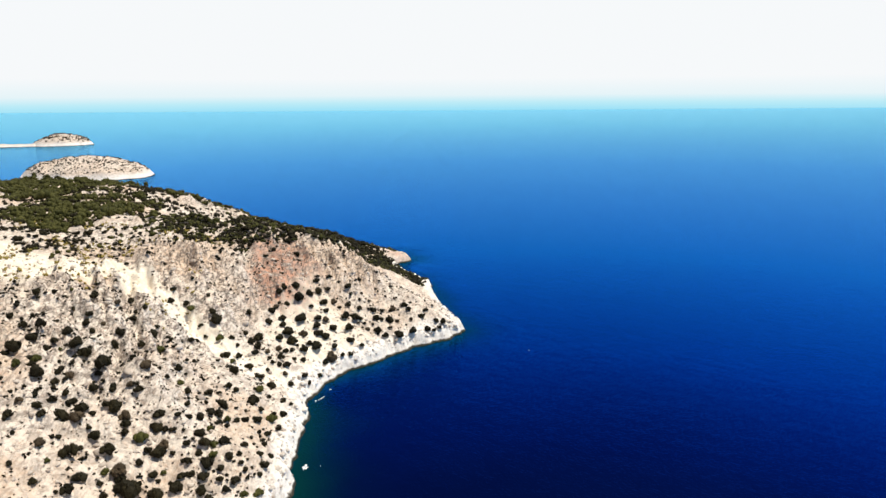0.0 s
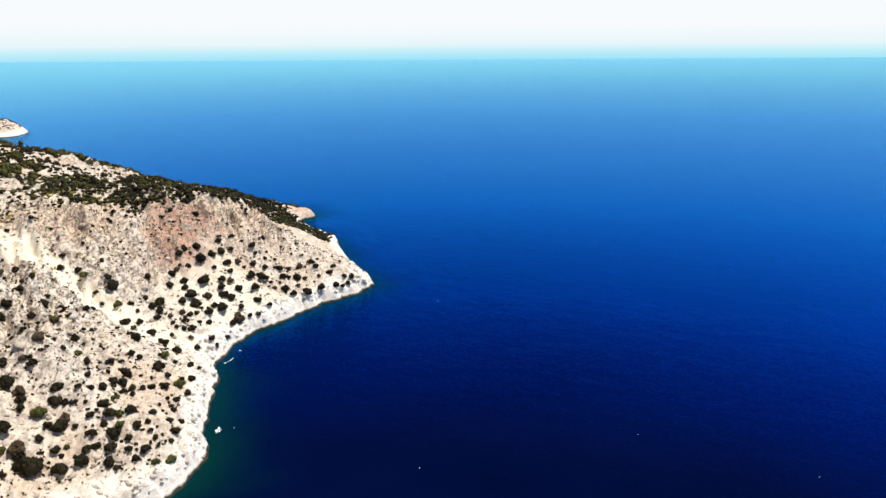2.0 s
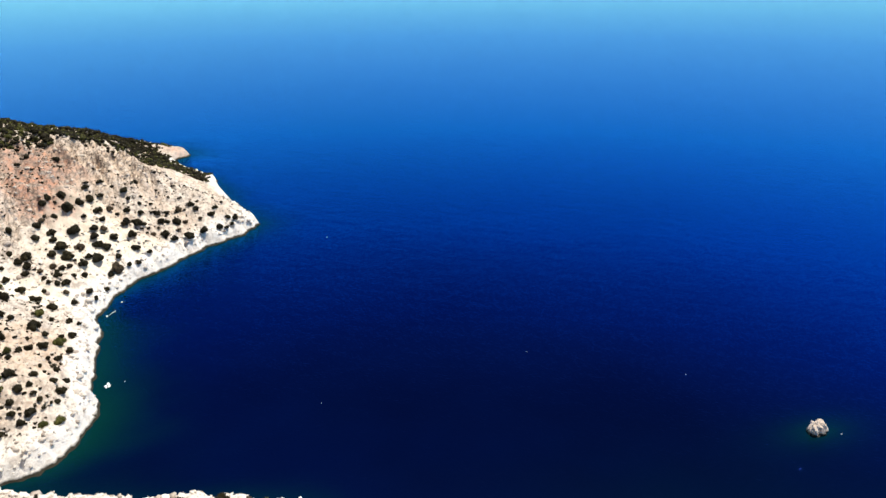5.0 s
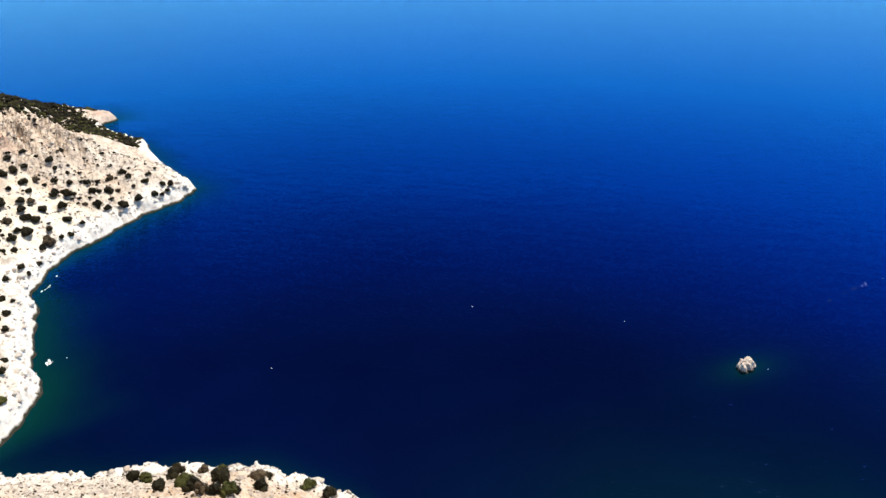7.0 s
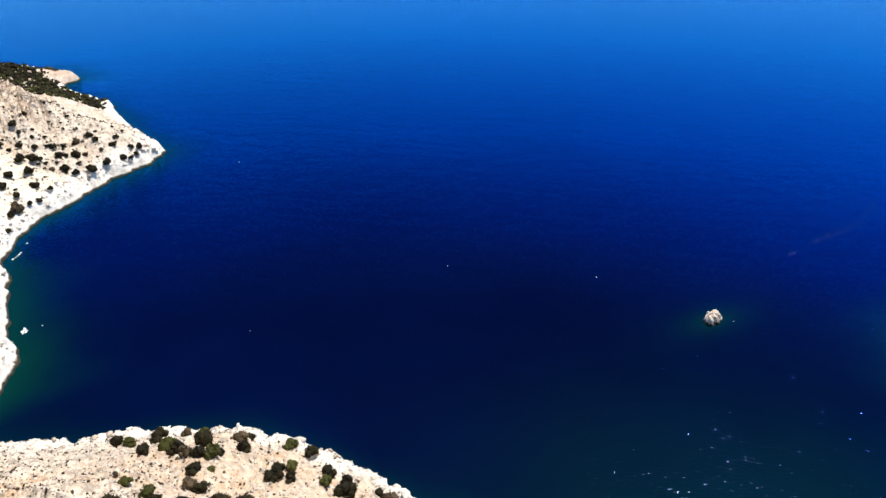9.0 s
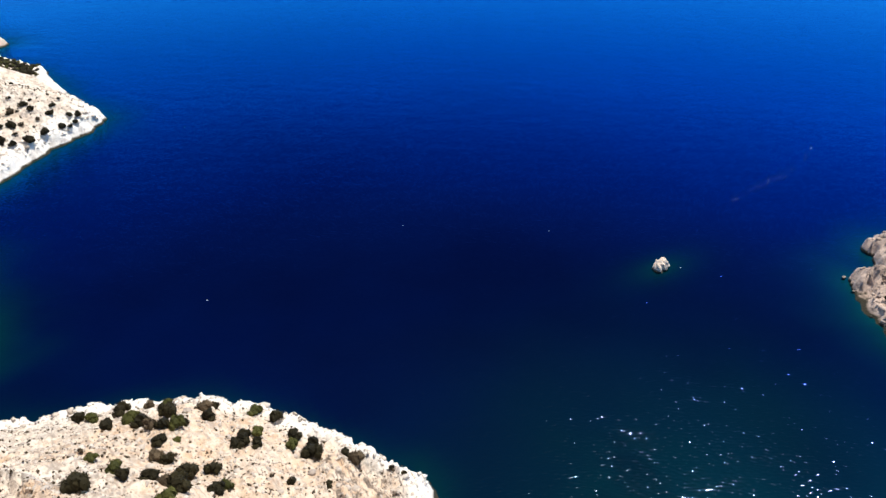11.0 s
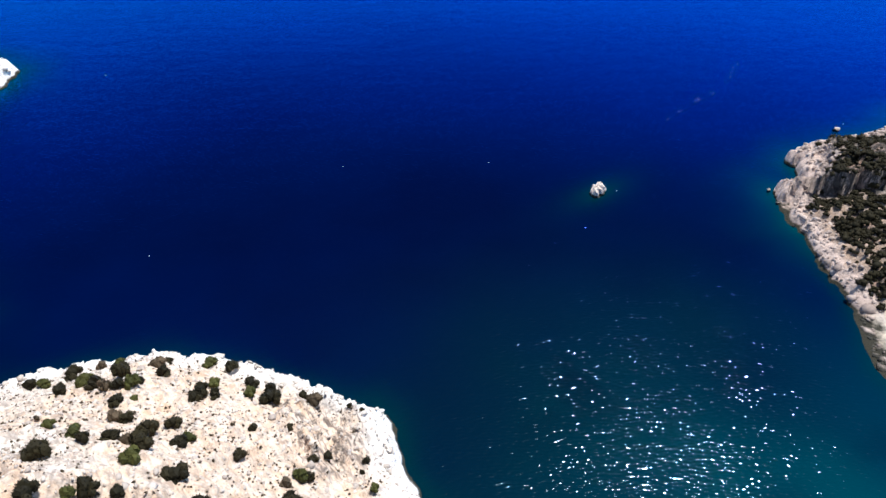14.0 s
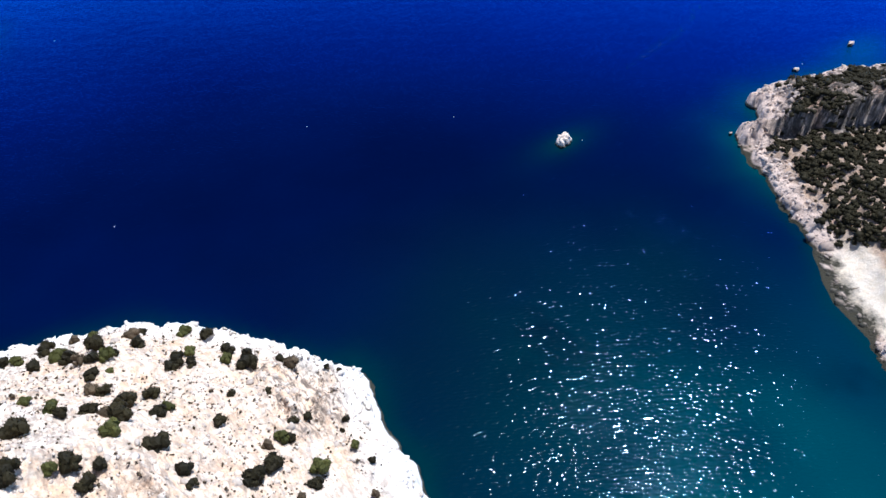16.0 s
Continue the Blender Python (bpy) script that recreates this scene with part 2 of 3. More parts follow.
ISLAND_SHORE = [(100, -60), (112, -20), (127, 8), (131, 16.5), (134, 24), (138.5, 29), (143, 33), (149.5, 39), (152, 44), (154, 47.5), (157, 51), (160, 55), (164.5, 60),
                (165.5, 65), (172.5, 72), (174.5, 76), (178, 78), (182, 73), (187.5, 75), (193, 79), (194.5, 83.5), (198, 85), (203, 84.5), (214, 81.5), (223, 81),
                (236, 76), (256, 62), (290, 36), (320, -40), (280, -90), (150, -100)]
GULLY = [(-165, 246), (-140, 252), (-120, 257), (-98, 241), (-84, 240), (-71, 237), (-50, 236)]
SAND_FLAT = [(-185, 268), (-160, 254), (-140, 246), (-124, 252)]
CLIFF = [(170, 78), (176, 72), (183, 65.5), (189, 60), (196, 55), (205, 47.5), (225, 33), (260, 10), (300, -30)]


def main_land(x, y):
    s0 = inland(x, y, MAIN_SHORE)
    s = s0 + 1.3 * fbm(x, y, 9, 3, 3) + 0.5 * fbm(x, y, 2.2, 2, 5)
    near = step(150, 120, y) * step(-90, -40, x)
    cap = 47 - 26 * step(315, 430, y) * step(-180, -110, x) + 4 * step(-150, -200, x) + 16 * near + 3 * fbm(x, y, 130, 3, 8)
    lee = 1 - 0.37 * step(330, 420, y + 0.25 * x)
    up = np.maximum(s, 0)
    rim = 3.2 * step(0, 3.5, s) + 0.64 * up + 0.16 * np.maximum(up - 30, 0)
    rim = rim * lee
    z = cap * (1 - np.exp(-(rim / cap) - 0.9 * (rim / cap) ** 3))
    crag = np.clip(step(14, 34, z) * (0.55 + 0.8 * fbm(x, y, 40, 2, 21)), 0, 1) * step(53, 44, z)
    z = z + step(2, 12, s) * (1.6 * fbm(x, y, 26, 3, 11) + 0.5 * fbm(x, y, 5, 3, 13))
    z = z + crag * (3.4 * ridged(x + 0.5 * y, y * 0.35, 7, 4, 31)) + (0.5 + 0.5 * step(8, 3, s)) * ridged(x, y, 3.2, 3, 41) * step(0, 3, s)
    z = np.where(s < 0, 0.8 * s, z)
    lip = step(16, 7, np.hypot(x - 27, (y - 76) * 0.8) + 3 * fbm(x, y, 6, 2, 85))
    z = z + 1.6 * lip * ridged(x, y, 4.5, 3, 87) * step(1, 5, s)
    gully = line_distance(x, y, GULLY) * 0.8 * (1.25 - 0.55 * step(-110, -150, x)) + 2 * fbm(x, y, 8, 3, 81)
    z = z - 2.2 * step(7, 1, gully) * step(1, 6, s)
    green = step(-14, 14, (y - 262 - 1.05 * (x + 165)) * 0.69 + 16 * fbm(x, y, 30, 3, 91))
    edge = np.interp(x, [-200, -116, -96, -71, -46, -36, -21, 0], [266, 290, 303, 324, 333, 352, 372, 385])
    green = np.maximum(green, step(-3, 5, y - edge + 5 * fbm(x, y, 12, 3, 95)) * step(-130, -90, x)) * step(3, 8, s) * (1 - step(18, 9, np.hypot(x + 27, y - 459)))
    flat = line_distance(x, y, SAND_FLAT) + 5 * fbm(x, y, 14, 3, 83)
    sand = np.maximum(step(7.5, 4.5, gully), step(17, 10, flat)) * step(1, 6, s)
    sand = np.maximum(sand, 0.75 * step(26, 12, np.hypot((x + 50) * 0.9, y - 276) + 5 * fbm(x, y, 9, 3, 97)))
    red = step(17, 7, np.hypot((x + 73) * 0.9, (y - 298) * 0.6) + 5 * fbm(x, y, 10, 3, 51))
    red = np.maximum(red, 0.7 * step(15, 6, np.hypot(x + 27, y - 461)))
    bare = step(9, 4.5, s + 1.6 * fbm(x, y, 7, 3, 61)) * (1 - 0.8 * step(20, 9, np.hypot(x + 27, y - 459)))
    soil = np.clip(step(0.05, 0.6, fbm(x, y, 34, 4, 71)), 0, 1) * 0.6 + near * (0.22 + 0.78 * step(0.0, 0.4, fbm(x, y, 11, 3, 73))) * step(8, 14, s)
    return z, s, dict(red=red, bare=bare, soil=soil, crag=np.maximum(0.35 + 0.65 * crag, lip) * (1 - sand), green=green, sand=sand)


def island_land(x, y):
    s0 = inland(x, y, ISLAND_SHORE)
    s = s0 + 0.3 + 1.2 * fbm(x, y, 7, 3, 103) + 1.0 * ridged(x, y, 3.4, 3, 105)
    beach = step(20, 10, np.hypot(x - 140, (y - 22)))
    s = s * (1 - beach) + s0 * beach
    up = np.maximum(s, 0)
    z = 1.6 * step(0, 3, s) * (1 - beach) + (0.30 - 0.16 * beach * step(14, 6, s)) * up
    pts = np.array(CLIFF, float)
    back = (y - np.interp(x, pts[:, 0], pts[:, 1])) * 0.72 + 2.0 * ridged(x - 0.8 * y, 0.3 * (x + y), 5, 3, 111)
    over = step(-0.4, 0.7, back) * step(170, 175, x)
    top = 11.5 + 6.5 * step(180, 206, x) - 0.5 * np.maximum(back - 1, 0)
    z = np.minimum(z, 7 + 4 * step(200, 240, x)) * (1 - over) + over * np.maximum(np.minimum(z, 8), np.minimum(top, 3 + 1.1 * up))
    z = np.minimum(z, 1.1 * up + 3.5)
    z = z + step(1, 8, s) * (0.9 * fbm(x, y, 9, 4, 113) + 0.7 * ridged(x, y, 3.5, 3, 117)) * (1 - beach * step(13, 9, s))
    z = np.where(s < 0, 0.7 * s, z)
    sand = beach * step(2.2, 3.5, s) * step(14, 11, s)
    # full crag weight on the cliff face, so the painted shade streaks cover it
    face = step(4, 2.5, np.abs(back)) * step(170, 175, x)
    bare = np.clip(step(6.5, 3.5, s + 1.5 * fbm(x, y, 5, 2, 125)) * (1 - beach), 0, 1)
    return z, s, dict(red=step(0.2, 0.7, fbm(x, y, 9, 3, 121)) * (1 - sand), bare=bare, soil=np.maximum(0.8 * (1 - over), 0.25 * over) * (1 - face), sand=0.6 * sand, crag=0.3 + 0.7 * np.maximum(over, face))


def grid_mesh(name, xs, ys, land, material):
    gx, gy = np.meshgrid(xs, ys)
    z, s, masks = land(gx, gy)
    nx = len(xs)
    idx = np.arange(gx.size).reshape(gx.shape)
    quads = np.stack([idx[:-1, :-1], idx[:-1, 1:], idx[1:, 1:], idx[1:, :-1]], -1).reshape(-1, 4)
    quads = quads[(z.ravel()[quads] > -2.5).any(1)]
    used, inv = np.unique(quads, return_inverse=True)
    quads = inv.reshape(quads.shape)
    co = np.stack([gx.ravel(), gy.ravel(), z.ravel()], 1)[used]
    me = bpy.data.meshes.new(name)
    me.vertices.add(len(co))
    me.vertices.foreach_set("co", co.astype(np.float32).ravel())
    me.loops.add(quads.size)
    me.loops.foreach_set("vertex_index", quads.ravel().astype(np.int32))
    me.polygons.add(len(quads))
    me.polygons.foreach_set("loop_start", np.arange(0, quads.size, 4, dtype=np.int32))
    me.update(calc_edges=True)
    for key, mask in masks.items():
        a = me.attributes.new(key, "FLOAT", "POINT")
        a.data.foreach_set("value", np.broadcast_to(mask, gx.shape).ravel()[used].astype(np.float32))
    me.polygons.foreach_set("use_smooth", np.ones(len(quads), bool))
    me.materials.append(material)
    return new(name, me)


def spaced(*runs):
    """Grid lines: runs of (start, end, step)."""
    return np.concatenate([np.arange(a, b, d) for a, b, d in runs])


main = grid_mesh("ground", spaced((-910, -300, 12), (-300, -130, 2.5), (-130, 48, 0.8)),
                 spaced((-130, 10, 6), (10, 320, 0.8), (320, 480, 1.3), (480, 860, 5)), main_land, LIMESTONE)
tagged(main, "pale limestone hillside of a rocky headland falling to the sea", "hillside", kind="structure")
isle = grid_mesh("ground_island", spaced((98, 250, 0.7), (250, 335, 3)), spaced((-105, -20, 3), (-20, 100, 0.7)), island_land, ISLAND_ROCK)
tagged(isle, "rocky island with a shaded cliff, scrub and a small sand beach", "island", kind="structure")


def far_land(cx, cy, a, b, turn, height, seed):
    def land(x, y):
        c, s_ = math.cos(turn), math.sin(turn)
        u, v = (x - cx) * c + (y - cy) * s_, -(x - cx) * s_ + (y - cy) * c
        r = np.sqrt((u / a) ** 2 + (v / b) ** 2)
        s = (1 - r) * b + 5 * fbm(x, y, 30, 4, seed)
        z = np.where(s > 0, 4 * step(0, 6, s) + height * (1 - np.exp(-1.7 * np.maximum(s, 0) / b)) * (1 + 0.12 * fbm(x, y, 60, 3, seed + 4)) + 1.5 * ridged(x, y, 14, 3, seed + 9) * step(3, 15, s), 0.5 * s)
        return z, s, dict(red=0 * s, bare=step(6, 2.5, s), soil=0.15 + 0 * s, crag=0.4 + 0 * s)
    return land


HEADLAND = far_land(-505, 985, 90, 66, -0.12, 29, 201)
CAPE_FAR = far_land(-893, 1640, 64, 50, 0.5, 26, 221)
SPIT = far_land(-1090, 1560, 240, 24, 0.25, 4, 241)
for nm, fn, x0, x1, y0, y1, lab in (("ground_headland", HEADLAND, -620, -330, 900, 1120, "low domed limestone headland across the bay"),
                                    ("ground_cape", CAPE_FAR, -1000, -790, 1540, 1760, "hazy distant cape with a pale shoreline"),
                                    ("ground_spit", SPIT, -1380, -840, 1450, 1680, "low pale spit far out in the bay")):
    tagged(grid_mesh(nm, np.arange(x0, x1, 3.0), np.arange(y0, y1, 3.0), fn, LIMESTONE), lab, "headland", kind="structure")


# ---- the sea, one sheet to the horizon ----
def sea_masks(x, y):
    d = np.minimum(np.abs(inland(x, y, MAIN_SHORE)), np.abs(inland(x, y, ISLAND_SHORE)))
    wob = 1 + 0.45 * fbm(x, y, 22, 3, 301)
    di = np.abs(inland(x, y, ISLAND_SHORE))
    far = step(135, 165, y) * step(60, 20, x)
    shoal = (0.35 + 0.45 * far) * np.exp(-(d / ((3.5 + 4.5 * far) * wob)) ** 1.4)
    rock = np.hypot((x - 135) * 0.45, y - 110)
    shoal = np.maximum(shoal, 0.8 * np.exp(-rock / 3.0))
    rough = 1 + 0.35 * fbm(x, y, 30, 3, 311)
    bay = np.exp(-((x - 72) / 54) ** 2 - ((y - 48) / 44) ** 2) * rough
    shelf = np.exp(-((x - 84) / 46) ** 2 - ((y - 4) / 42) ** 2) * rough * (1 - 0.75 * np.exp(-((x - 112) / 16) ** 2 - ((y - 42) / 20) ** 2)) * (1 - 0.4 * np.exp(-((x - 86) / 9) ** 2 - ((y - 14) / 9) ** 2))
    shallow = 0.55 * np.exp(-di / (6 * wob)) * step(45, 70, y) + 0.5 * np.exp(-(((x - 256) / 16) ** 2 + ((y - 80) / 8) ** 2) * wob)
    shallow = np.maximum(shallow, 0.7 * np.exp(-np.hypot(x + 15, y - 455) / 9))
    weed = np.exp(-((x - 80) / 22) ** 2 - ((y - 67) / 14) ** 2) + 0.7 * np.exp(-((x - 118) / 12) ** 2 - ((y - 3) / 12) ** 2)
    return 0 * x, d, dict(shoal=np.clip(shoal, 0, 1), bay=np.clip(bay, 0, 1), shelf=np.clip(shelf, 0, 1), shallow=np.clip(shallow, 0, 1), open_water=step(100, 300, x + 0.15 * (y - 100) + 25 * fbm(x, y, 90, 3, 321)), weed=np.clip(weed, 0, 1))


def sea_lines(lo, hi):
    out = np.geomspace(30, 8000, 26)
    return np.concatenate([lo - out[::-1], np.arange(lo, hi, 3.0), hi + out])


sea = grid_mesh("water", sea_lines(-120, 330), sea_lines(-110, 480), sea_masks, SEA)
tagged(sea, "deep blue calm sea with wind ripples and glitter", "sea", kind="structure")


# ---- helpers for things ----
rng = np.random.default_rng(7)


def ico(level):
    bm = bmesh.new()
    bmesh.ops.create_icosphere(bm, subdivisions=level, radius=1.0)
    bm.verts.ensure_lookup_table()
    v = np.array([p.co[:] for p in bm.verts])
    f = np.array([[p.index for p in q.verts] for q in bm.faces])
    bm.free()
    return v, f


ICO = {n: ico(n) for n in (1, 2, 3, 4)}


def mesh_of(name, verts, faces, material, smooth=False):
    me = bpy.data.meshes.new(name)
    me.from_pydata(np.asarray(verts).tolist(), [], [list(map(int, f)) for f in faces])
    if smooth:
        me.polygons.foreach_set("use_smooth", np.ones(len(me.polygons), bool))
    me.materials.append(material)
    return me


def joined(pieces):
    vs, fs, n = [], [], 0
    for v, f in pieces:
        vs.append(v)
        fs.append(np.asarray(f) + n)
        n += len(v)
    return np.concatenate(vs), np.concatenate(fs)


def lump(level, centre, size, seed, rough=0.22):
    """A dented ball: one clump of foliage or one stone."""
    v, f = ICO[level]
    d = 1 + rough * fbm(v[:, 0] * 2 + v[:, 2], v[:, 1] * 2 - v[:, 2] * 0.7, 0.9, 3, seed)
    return v * d[:, None] * np.asarray(size) + np.asarray(centre), f


def tufts(centres, normals, size, r):
    """Small leafy tips that stand out of the clumps."""
    n = len(centres)
    a = r.normal(size=(n, 3))
    side = np.cross(normals, a)
    side /= np.linalg.norm(side, axis=1, keepdims=True) + 1e-9
    w = size * r.uniform(0.6, 1.3, (n, 1))
    tip = centres + (normals + 0.5 * a) * w
    third = np.cross(normals, side)
    v = np.stack([centres + side * w * 0.6, centres - side * w * 0.6, centres + third * w * 0.7, tip], 1).reshape(-1, 3)
    k = np.arange(n)[:, None] * 4
    f = np.concatenate([k + [0, 1, 3], k + [1, 2, 3], k + [2, 0, 3]])
    return v, f


def foliage(seed, lumps, level, tips, tip_size):
    """A crown of unit width that stands on z = 0."""
    r = np.random.default_rng(seed)
    out, cs, ns = [], [], []
    for i in range(lumps):
        ang, rad = r.uniform(0, 6.283), 0.34 * math.sqrt(r.uniform(0.02, 1)) * (0 if i == 0 else 1)
        size = r.uniform(0.12, 0.23) if i else 0.26
        c = np.array([rad * math.cos(ang), rad * math.sin(ang), size * 0.75 + r.uniform(0, 0.14)])
        v, f = lump(level, c, (size, size, size * r.uniform(0.75, 1.0)), seed * 13 + i, 0.3)
        out.append((v, f))
        pick = r.integers(0, len(v), tips // lumps + 1)
        nn = v[pick] - c
        cs.append(v[pick])
        ns.append(nn / np.linalg.norm(nn, axis=1, keepdims=True))
    out.append(tufts(np.concatenate(cs), np.concatenate(ns), tip_size, r))
    return joined(out)


def stems(seed):
    """A short forked trunk that leans out under the crown."""
    r = np.random.default_rng(seed)
    out = []
    for i in range(4):
        ang = r.uniform(0, 6.283)
        top = np.array([0.16 * math.cos(ang), 0.16 * math.sin(ang), 0.34])
        rings = []
        for t, w in ((0, 0.035), (0.5, 0.025), (1, 0.012)):
            c = top * t + np.array([0.0, 0.0, -0.12 * (1 - t)])
            rings.append([c + w * np.array([math.cos(q), math.sin(q), 0]) for q in (0, 1.257, 2.513, 3.77, 5.027)])
        v = np.array(rings).reshape(-1, 3)
        f = [[a * 5 + k, a * 5 + (k + 1) % 5, (a + 1) * 5 + (k + 1) % 5] for a in (0, 1) for k in range(5)]
        f += [[a * 5 + k, (a + 1) * 5 + (k + 1) % 5, (a + 1) * 5 + k] for a in (0, 1) for k in range(5)]
        out.append((v, np.array(f)))
    return joined(out)


YELLOW = leaf_material("yellow_spurge", (0.16, 0.13, 0.03), (0.34, 0.26, 0.07))
KINDS = {
    "dark": (LEAF, "dark evergreen shrub growing on pale limestone scree"),
    "green": (PINE, "fresh green leafy shrub on a stony slope"),
    "dry": (DRY, "brown half-dried shrub among loose stones"),
}
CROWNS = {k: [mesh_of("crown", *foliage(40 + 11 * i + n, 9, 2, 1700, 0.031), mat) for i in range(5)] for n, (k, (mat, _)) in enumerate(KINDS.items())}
TRUNKS = [mesh_of("trunk", *stems(5 + i), BARK) for i in range(3)]


def height(x, y, land):
    z, _, _ = land(np.array([float(x)]), np.array([float(y)]))
    return float(z[0])


def part(name, mesh, parent, label=""):
    ob = new(name, mesh)
    ob.parent = parent
    return tagged(ob, label)


def shrub(x, y, width, land, kind="dark", group="shrubs on the hillside"):
    top = new("shrub")
    i = int(rng.integers(0, 5))
    part("crown", CROWNS[kind][i], top)
    part("trunk", TRUNKS[i % 3], top, "grey forked trunk")
    w = width * 1.06
    top.matrix_world = pose(x, y, height(x, y, land) - 0.03 * w, 0, 0, rng.uniform(0, 360)) @ Matrix.Diagonal((w, w, w * rng.uniform(1.1, 1.5), 1))
    return tagged(top, KINDS[kind][1], "shrub", group)


# ---- shrubs that stand apart, by the place of each and its width ----
NEAR_TOP = [(-17.9, 80.3, 3.9), (-13.0, 84.8, 2.8), (-12.3, 82.6, 2.3), (-16.3, 90.5, 2.2), (-8.8, 82.2, 3.2), (-6.9, 79.8, 2.7), (-4.8, 77.9, 3.9),
          (-3.2, 85.3, 3.5), (-7.0, 74.0, 3.4), (-0.2, 78.7, 3.2), (1.8, 79.5, 2.6), (0.8, 85.3, 2.9), (-7.4, 91.4, 3.2), (-5.9, 90.2, 2.7),
          (-6.3, 97.2, 2.8), (-3.4, 97.4, 2.1), (-11.7, 119.5, 3.8), (-10.2, 112.7, 4.7), (-8.5, 109.7, 3.9), (-6.9, 103.6, 2.7), (-14.4, 110.0, 3.6),
          (-3.0, 110.8, 4.7), (-2.9, 119.4, 2.8), (-4.8, 102.0, 2.9), (-2.5, 101.8, 3.4), (-1.0, 103.2, 2.2), (3.6, 111.9, 3.7), (5.5, 112.6, 2.4),
          (3.8, 106.1, 3.6), (12.8, 107.5, 3.4), (16.6, 104.1, 2.9), (10.9, 96.8, 2.7), (8.0, 95.0, 3.4),]
NEAR_SIDE = [(9.9, 92.6, 3.1), (5.9, 93.2, 2.9), (-17.0, 119.0, 3.0), (-19.4, 120.3, 3.3), (-6.2, 121.3, 2.5), (17.9, 96.1, 3.0), (20.4, 93.0, 3.7),
          (18.9, 88.0, 4.1), (15.9, 91.2, 2.7), (24.8, 86.2, 2.7), (25.8, 83.2, 3.6), (18.4, 77.7, 1.6), (12.3, 79.1, 2.2), (18.1, 67.5, 2.4),
          (15.0, 65.1, 2.9), (16.0, 64.4, 1.9), (12.1, 64.5, 2.3), (7.4, 72.5, 2.7), (10.5, 59.6, 4.0), (7.4, 58.5, 4.3), (17.1, 56.3, 3.5),
          (14.6, 53.8, 3.0), (11.5, 52.5, 1.8), (21.5, 68.8, 2.4), (27.2, 64.9, 2.0), (25.3, 63.4, 1.5), (24.8, 57.9, 1.9), (25.8, 54.2, 2.1),
          (22.9, 48.9, 1.9), (31.1, 78.4, 1.2), (32.9, 76.6, 1.2), (-19.5, 68.1, 3.7), (-15.6, 68.3, 2.8),]
NEAR_FOOT = [(-13.5, 68.3, 3.2), (-12.7, 64.5, 2.8), (-10.2, 66.8, 2.8), (-2.7, 69.6, 4.1), (-1.0, 63.2, 3.5), (-1.1, 60.3, 1.9),]
SLOPE_HIGH = [(-111.4, 238.1, 2.2), (-100.7, 224.1, 2.0), (-96.9, 223.6, 2.0), (-116.3, 222.8, 3.7), (-108.1, 221.7, 2.8), (-92.3, 220.8, 3.2), (-102.6, 219.1, 2.8), (-121.6, 219.0, 1.6),
              (-95.4, 216.9, 4.0), (-125.2, 215.4, 2.0), (-128.5, 211.9, 2.8), (-117.2, 211.0, 2.2), (-111.4, 208.8, 2.3), (-107.1, 208.4, 1.8), (-111.1, 206.1, 2.7), (-100.9, 205.7, 3.1),
              (-88.3, 204.1, 3.0), (-93.7, 203.6, 2.3), (-107.3, 201.9, 2.5), (-100.6, 201.1, 3.0), (-128.3, 196.8, 2.3), (-109.6, 192.8, 3.7), (-86.9, 190.3, 3.9), (-114.9, 188.8, 3.3),
              (-119.5, 188.5, 2.6), (-109.6, 187.6, 1.8), (-110.7, 187.5, 2.2), (-104.4, 187.5, 4.3), (-102.1, 187.1, 4.7), (-116.6, 186.3, 3.3), (-95.9, 184.4, 4.6), (-89.2, 184.4, 2.4)]
SLOPE_MID = [(-111.4, 184.3, 2.5), (-86.4, 183.7, 3.1), (-107.2, 182.5, 1.6), (-92.6, 181.6, 3.1), (-103.1, 180.0, 3.0), (-97.2, 179.9, 3.5), (-118.0, 179.8, 4.3), (-111.5, 179.2, 2.7),
             (-79.5, 179.2, 3.1), (-105.8, 178.6, 2.1), (-111.4, 176.8, 2.1), (-89.7, 175.8, 4.4), (-92.0, 175.6, 2.0), (-86.9, 175.4, 3.4), (-105.0, 175.2, 2.4), (-78.8, 175.2, 3.4),
             (-113.9, 174.1, 2.8), (-108.6, 174.1, 4.8), (-86.1, 173.8, 2.7), (-100.8, 172.7, 2.0), (-99.0, 172.3, 2.2), (-94.2, 172.1, 2.0), (-75.3, 171.1, 3.0), (-85.3, 171.0, 2.3),
             (-95.8, 170.8, 3.7), (-80.9, 170.2, 3.7), (-72.8, 169.9, 1.6), (-102.6, 169.4, 2.7), (-76.0, 168.6, 4.0), (-78.3, 168.0, 2.0), (-92.9, 167.6, 2.0), (-96.1, 167.5, 4.3)]
